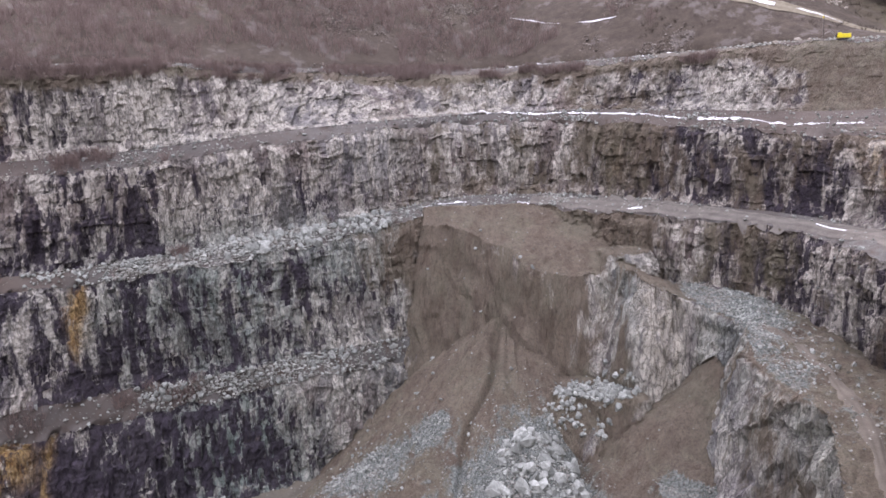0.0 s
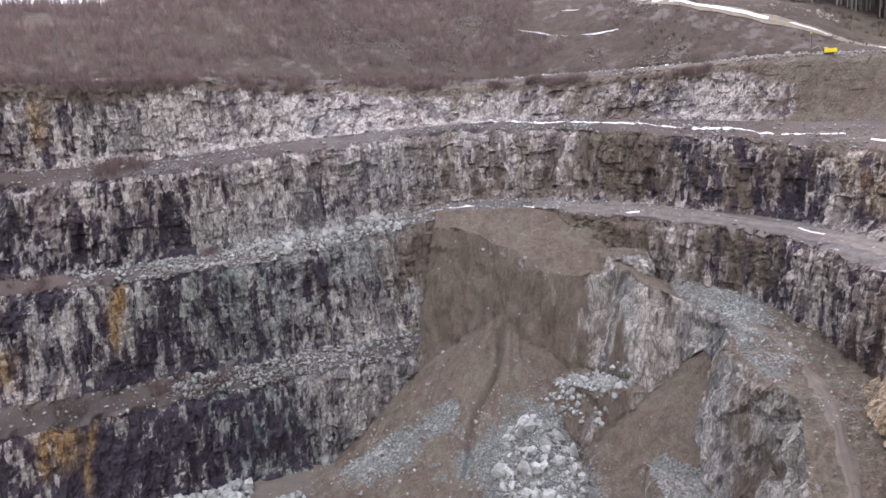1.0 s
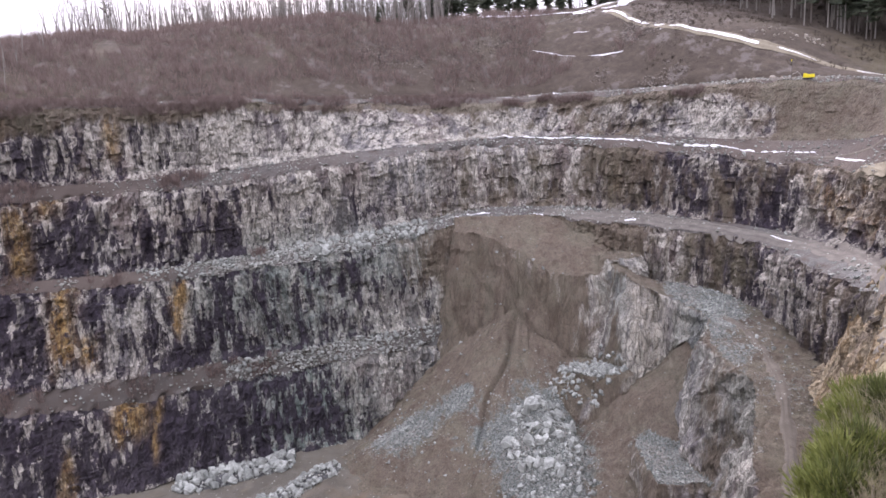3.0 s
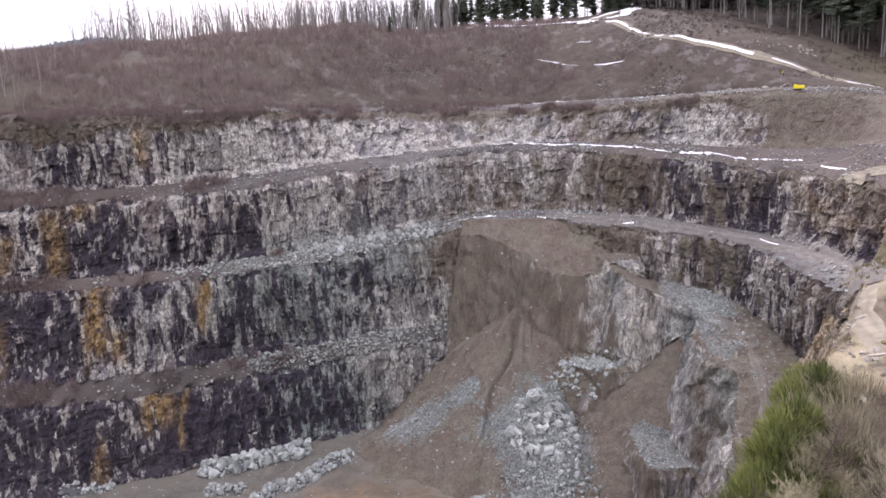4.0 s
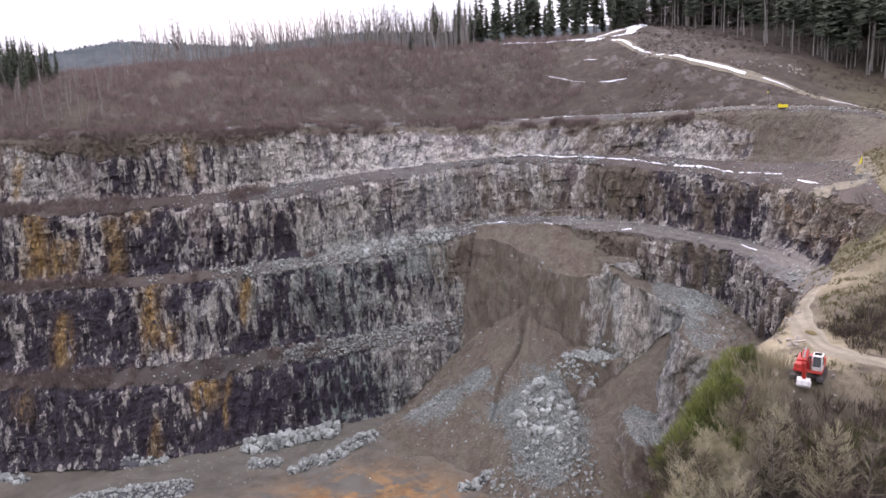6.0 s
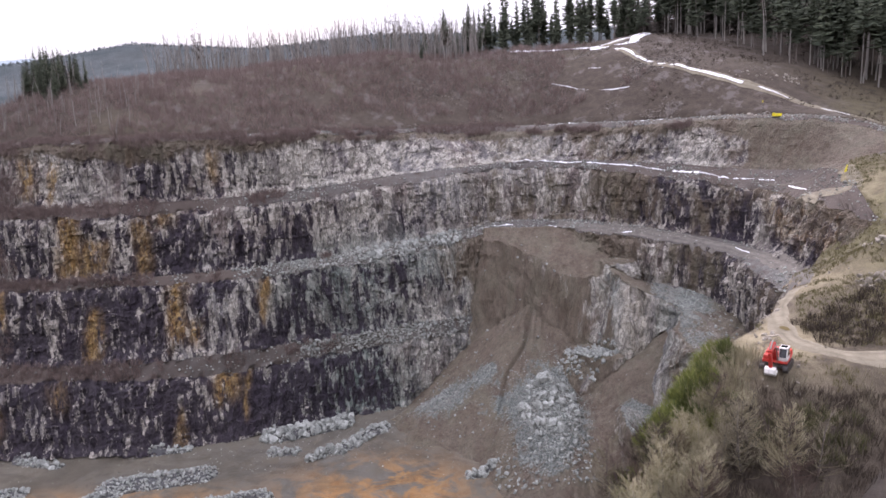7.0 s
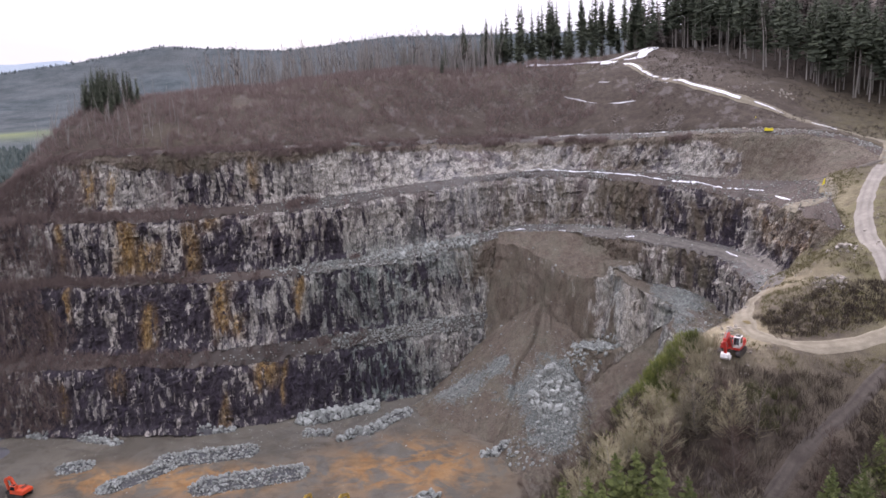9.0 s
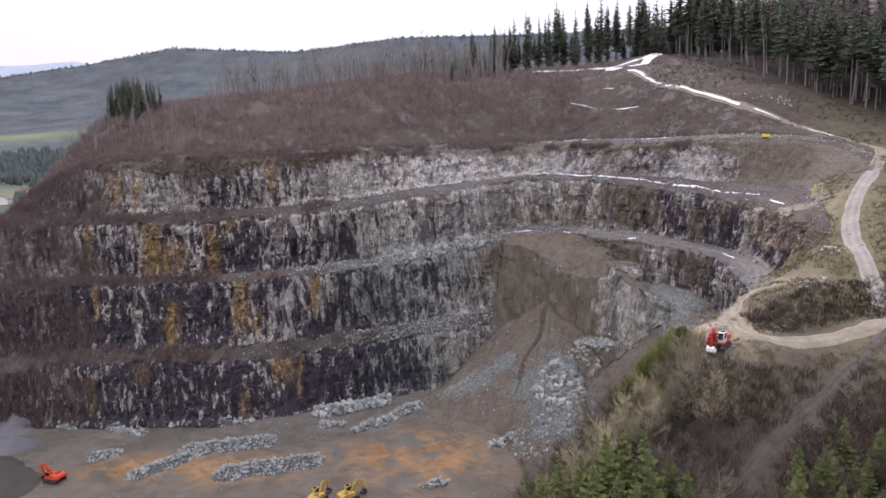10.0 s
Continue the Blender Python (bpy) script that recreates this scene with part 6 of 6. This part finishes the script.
def hill_spots(count, x0, x1, y0, y1, keep, seed):
    r = np.random.RandomState(seed)
    x, y = r.uniform(x0, x1, count * 4), r.uniform(y0, y1, count * 4)
    d = off_outline(x, y, PIT)
    ok = (d > 0.5) & keep(x, y, d)
    x, y = x[ok][:count], y[ok][:count]
    return xyz(x, y, hill_height(x, y))


def face_spots(p, count, keep, seed):
    flat = p.reshape(-1, 3)
    flat = flat[keep(flat)]
    return flat[np.random.RandomState(seed).randint(0, len(flat), count)]


brush("brush", "reddish-brown leafless brush covering the slope above the pit", hill_spots(9000, -150, 45, 96, 192, lambda x, y, d: fbm(xyz(x * 0.06, y * 0.06), 3, 95) > -0.4 + 0.012 * np.maximum(0, x + 30), 1), 2.2, 14, MAUVE_TWIGS, 1.3, 0.035, 1)
brush("brush", "thin brown brush on the hillside east of the pit", hill_spots(1600, 40, 125, 96, 200, lambda x, y, d: fbm(xyz(x * 0.08, y * 0.08), 3, 96) > -0.1, 2), 0.9, 10, TWIGS, 1.0, 0.03, 2)
brush("brush", "dark leafless scrub hanging on the west end of the benches", np.vstack([face_spots(BENCHES[k], 900, lambda f: (f[:, 0] < -84) | (fbm(f * 0.25, 3, 160 + k) > 0.22) & (f[:, 0] < -40), 20 + k) for k in range(3)] + [face_spots(FACES[k], 1500, lambda f: f[:, 0] < -121 + 5 * np.sin(f[:, 2] * 0.3 + k), 30 + k) for k in range(4)]), 1.9, 12, MAUVE_TWIGS, 1.2, 0.035, 3)
brush("brush", "tangled brown undergrowth on the slope below the track", hill_spots(7000, -8, 75, -50, 16, lambda x, y, d: (np.abs(x - (42 + (y - 7) * 1.09)) > 1.5) & ~((y > 11.5) & (x > 28)), 4), 1.3, 16, TWIGS, 1.5, 0.028, 4)
brush("brush", "straw-coloured dead growth on the slope below the track", hill_spots(1300, 4, 70, -30, 14, lambda x, y, d: (np.abs(x - (42 + (y - 7) * 1.09)) > 3.8) & (fbm(xyz(x * 0.1, y * 0.1), 3, 97) > -0.1), 5), 1.5, 14, PALE_TWIGS, 1.2, 0.025, 5)
OLIVE = needle_material("olive_undergrowth", (0.065, 0.07, 0.026), (0.13, 0.125, 0.05))
brush("undergrowth", "olive evergreen undergrowth among the bare shrubs", hill_spots(900, 2, 70, -45, 14, lambda x, y, d: (np.abs(x - (42 + (y - 7) * 1.09)) > 3.0) & ~((y > 9) & (x > 28)) & (fbm(xyz(x * 0.12, y * 0.12), 3, 100) > 0.05), 14), 1.5, 26, OLIVE, 1.3, 0.05, 14)
brush("green_broom", "green broom bushes along the pit's edge", hill_spots(120, 6, 27, -6, 13, lambda x, y, d: d < 5, 6), 1.5, 80, BROOM, 2.2, 0.045, 6)
def edge_spots(count, spread, out=0.0, reach=1.0):
    """Places along the brink of the plateau and a little below it."""
    places = []
    for _ in range(count):
        u = reach * rng.random()
        x, y = np.interp(u, (0, 0.2, 0.45, 0.65, 0.85, 1), (27, 23.5, 20, 17, 13, 8.5)), np.interp(u, (0, 0.2, 0.45, 0.65, 0.85, 1), (21, 14.5, 11, 8, 3.5, -2))
        x, y = float(x) - out + rng.uniform(-spread, spread), float(y) + out + rng.uniform(-spread, spread)
        places.append((x, y, drop(x, y)))
    return places


bushes("green_broom", "yellow-green broom bushes crowding the brink of the plateau", [(x, y, z + rng.uniform(0.0, 1.2)) for x, y, z in edge_spots(52, 1.5, 0.3, 0.6)], 1.5, 400, BROOM, 16)
bushes("dark_broom", "dark green bushes among the broom on the brink", [(x, y, z + rng.uniform(0.0, 1.0)) for x, y, z in edge_spots(30, 2.4, -0.5)], 1.4, 420, YOUNG_NEEDLES, 19)
brush("brush", "straw-coloured bare bushes among the broom on the brink", edge_spots(150, 2.6, -1.5), 2.2, 60, BRINK_TWIGS, 2.4, 0.028, 17)
brush("brush", "dark scrub hanging over the brow of the top face", np.vstack([face_spots(BENCHES[3], 1900, lambda f: (f[:, 0] < 6 + 8 * np.sin(f[:, 1])) & (fbm(f * 0.15, 3, 163) > -0.2), 41), face_spots(FACES[3][-7:], 1300, lambda f: (f[:, 0] < 50) & (fbm(f * 0.2, 3, 162) > 0.05), 42)]), 1.4, 12, MAUVE_TWIGS, 1.3, 0.035, 18)
DRY_GRASS = needle_material("dry_grass", (0.135, 0.118, 0.056), (0.25, 0.222, 0.115))
GREEN_GRASS = needle_material("winter_grass", (0.09, 0.10, 0.035), (0.17, 0.17, 0.06))
def off_track(x, y):
    line = strand([(a, b, 0) for a, b in DIRT_TRACK + ROAD_LINE[::-1]], 8)
    return np.min(np.hypot(x[:, None] - line[None, :, 0], y[:, None] - line[None, :, 1]), 1) > 2.3


brush("grass", "dry yellow grass tufts on the hillside", hill_spots(9000, 34, 105, 12, 96, lambda x, y, d: (fbm(xyz(x * 0.1, y * 0.1), 3, 98) > -0.2) & off_track(x, y), 7), 0.5, 8, DRY_GRASS, 0.9, 0.045, 7)
brush("grass", "green grass tufts on the hillside", hill_spots(2600, 40, 100, 16, 90, lambda x, y, d: (fbm(xyz(x * 0.1, y * 0.1), 3, 99) > 0.05) & off_track(x, y), 8), 0.35, 9, GREEN_GRASS, 0.9, 0.03, 8)
brush("brush", "dark low shrubs on the bank above the dirt track", hill_spots(800, 38, 64, 18, 36, lambda x, y, d: (y < 21 + 0.35 * (x - 38) + 7) & (y > 18 + 0.3 * (x - 38)), 9), 0.9, 14, TWIGS, 1.0, 0.03, 9)


# ---- the country beyond ----
def country_material():
    m = Nodes("hazed_wooded_hills", 1.0)
    m.bsdf.inputs["Specular IOR Level"].default_value = 0.0
    big, mid, fine = m.noise(0.004, 4), m.noise(0.02, 9, (1, 1, 1), 0.78), m.noise(0.25, 4)
    # The blue-grey cast of the woods is distance haze mixed into their colour.
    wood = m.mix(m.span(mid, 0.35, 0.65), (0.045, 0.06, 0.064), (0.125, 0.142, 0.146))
    field = m.mix(fine, (0.16, 0.19, 0.095), (0.23, 0.26, 0.14))
    col = m.mix(m.layer("field"), wood, field)
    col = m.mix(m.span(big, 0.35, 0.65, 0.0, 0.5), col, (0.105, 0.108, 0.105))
    # Haze painted into the colour: the farthest ground fades to pale blue-grey.
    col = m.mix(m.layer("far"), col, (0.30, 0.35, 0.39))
    return m.done(col, mid, 0.6, 14.0)


COUNTRY = country_material()
AZ_RIDGE, EL_RIDGE = (-180, -60, -48, -41.5, -36.9, -30, -20.7, -12, -8, 20, 60, 180), (3, 4.0, 4.6, 5.2, 6.0, 7.4, 7.0, 7.8, 7.7, 7.0, 5, 3)


def country_height(az, r):
    top = 74 + 1500 * np.tan(np.radians(np.interp(az, AZ_RIDGE, EL_RIDGE)))
    keys = (0, 180, 320, 500, 650, 900, 1500, 1900, 2600, 3400, 4600)
    share = np.interp(r, keys, (0, 0, 0, 0, 0, 0.0, 1.0, 0.75, 0.9, 1.12, 1.0))
    low = np.interp(r, keys, (-30, -24, 2, 30, 38, 88, 0, 0, 0, 0, 0))
    rise = np.clip((r - 900) / 600, 0, 1)
    z = np.where(r < 1500, low * (1 - rise) + top * rise, top * share)
    x, y = r * np.sin(np.radians(az)), r * np.cos(np.radians(az))
    amp = np.interp(r, (0, 300, 700, 1500, 4000), (1, 3, 5, 14, 40))
    z = np.where(r < 1900, z, np.maximum(z, np.interp(az, (-80, -50, -36, -28), (330, 440, 455, 200)) * np.interp(r, (1900, 3000, 3400, 4200), (0, 0.55, 1, 1))))
    return z + amp * fbm(xyz(x * 0.004, y * 0.004), 4, 121) * np.where(np.abs(r - 1500) < 500, 0.35, 1.0)


n_az, rings = 240, np.r_[np.linspace(150, 700, 34), np.linspace(730, 1700, 40), np.linspace(1760, 4600, 24)]
az, rr = np.meshgrid(np.linspace(-180, 180, n_az), rings)
cx, cy = 8 + rr * np.sin(np.radians(az)), -77 + rr * np.cos(np.radians(az))
cz = country_height(az.ravel(), rr.ravel())
meadow = np.clip(1.3 * np.exp(-(((az + 41) / 3.4) ** 2 + ((rr - 930) / 45) ** 2)) + 1.3 * np.exp(-(((az + 44) / 4) ** 2 + ((rr - 640) / 50) ** 2)), 0, 1).ravel()
# The far layer sets how much painted haze each distance takes.
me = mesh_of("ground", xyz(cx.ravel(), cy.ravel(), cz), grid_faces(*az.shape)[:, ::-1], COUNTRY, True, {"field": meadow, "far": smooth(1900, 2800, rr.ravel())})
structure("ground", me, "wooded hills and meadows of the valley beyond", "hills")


def far_woods(count, az0, az1, r0, r1, material, label, seed, tall=17):
    """Woods too far to count: small ragged crowns."""
    r = np.random.RandomState(seed)
    a, d = r.uniform(az0, az1, count), np.sqrt(r.uniform(r0**2, r1**2, count))
    clear = np.exp(-(((a + 41) / 3.4) ** 2 + ((d - 930) / 45) ** 2)) + np.exp(-(((a + 44) / 4) ** 2 + ((d - 640) / 50) ** 2))
    a, d = a[clear < 0.35], d[clear < 0.35]
    n = len(a)
    x, y, z = 8 + d * np.sin(np.radians(a)), -77 + d * np.cos(np.radians(a)), country_height(a, d)
    h = tall * r.uniform(0.6, 1.2, n)
    sides = 5
    ang = np.arange(sides) * 2 * np.pi / sides
    ring = lambda level, wide: np.stack([x[:, None] + np.cos(ang) * (wide * h)[:, None] * r.uniform(0.7, 1.3, (n, sides)), y[:, None] + np.sin(ang) * (wide * h)[:, None] * r.uniform(0.7, 1.3, (n, sides)), (z + level * h)[:, None] + (h * 0.08)[:, None] * r.uniform(-1, 1, (n, sides))], -1)
    one = np.full(n, 1.0)
    verts = np.concatenate([ring(-0.05, 0.16 * one), ring(0.35, 0.24 * one), ring(0.7, 0.13 * one), np.stack([x, y, z + h], -1)[:, None]], 1)
    k = np.arange(n)[:, None] * (3 * sides + 1)
    quads = [k + [lev * sides + s, lev * sides + (s + 1) % sides, (lev + 1) * sides + (s + 1) % sides, (lev + 1) * sides + s] for lev in (0, 1) for s in range(sides)]
    tips = [k + [2 * sides + s, 2 * sides + (s + 1) % sides, 3 * sides, 3 * sides] for s in range(sides)]
    q = np.vstack(quads)
    faces = np.vstack([q[:, [0, 1, 2]], q[:, [0, 2, 3]], np.vstack(tips)[:, :3]])
    me = mesh_of("far_woods", verts.reshape(-1, 3), faces, material)
    return tagged(new("far_woods", me), label, "woods", "", "stuff")


# Ridge crowns carry haze in their colour: paler and bluer than the valley's.
HAZED_GREEN = needle_material("hazed_far_woods", (0.10, 0.12, 0.122), (0.12, 0.14, 0.142))
NEAR_GREEN = needle_material("valley_woods_green", (0.06, 0.082, 0.075), (0.11, 0.13, 0.115))
far_woods(2600, -54, 2, 1485, 1560, HAZED_GREEN, "distant hazy woods on the far ridge", 1, 5)
far_woods(3400, -52, -26, 660, 800, NEAR_GREEN, "dark conifer woods below the meadow", 2, 9)
far_woods(1500, -42, -33, 470, 610, NEAR_GREEN, "dark conifer woods in the valley", 3, 9)


def house(x, y, heading, long, label, wall_mat, roof_mat):
    a, r = math.degrees(math.atan2(x - 8, y + 77)), math.hypot(x - 8, y + 77)
    z = float(country_height(np.array([a]), np.array([r]))[0])
    thing = tagged(new("house"), label, "house", "houses in the valley")
    bm = bmesh.new()
    extruded(bm, [(-4.5, -2), (4.5, -2), (4.5, 5), (0, 8.6), (-4.5, 5)], -long / 2, long / 2, 0.02)
    wall = part("wall", bm, wall_mat, thing)
    for side in (-1, 1):
        bm = bmesh.new()
        extruded(bm, [(side * 5.2, 4.5), (side * 5.2, 4.75), (0, 8.95), (0, 8.65)], -long / 2 - 0.6, long / 2 + 0.6, 0)
        part("roof", bm, roof_mat, thing)
    for k in range(4):
        for level in (1.0, 3.6):
            bm = bmesh.new()
            wy = -long / 2 + long * (k + 0.5) / 4
            box(bm, 4.48, 4.54, wy - 0.6, wy + 0.6, level, level + 1.3)
            part("window", bm, GLASS, wall)
    thing.matrix_world = Matrix.Translation((x, y, z)) @ pose(0, 0, 0, 0, 0, heading) @ Matrix.Scale(0.75, 4)
    return thing


ROOF = painted("red_brown_roof", (0.13, 0.08, 0.065), 0.8)
PLASTER = painted("white_plaster", (0.75, 0.73, 0.70), 0.8, 0.0, 0.1)
for az_h, r_h, heading, long, label in ((-42.6, 600, 20, 14, "white house with a red-brown roof in the valley"), (-41.3, 640, 75, 12, "white house beside dark conifers in the valley"), (-43.6, 650, -30, 12, "white house by a green meadow in the valley")):
    house(8 + r_h * math.sin(radians(az_h)), -77 + r_h * math.cos(radians(az_h)), heading, long, label, PLASTER, ROOF)

# The first tree of each kind only served as the pattern for the rest.
for kind in (*tall_spruces, *forest_spruces, *back_spruces, *young_spruces, *pole_trees, *thin_poles, *beeches, *shrubs, *straw_trees, *brink_trees, *mauve_trees):
    for ob in (*kind.children_recursive, kind):
        bpy.data.objects.remove(ob)
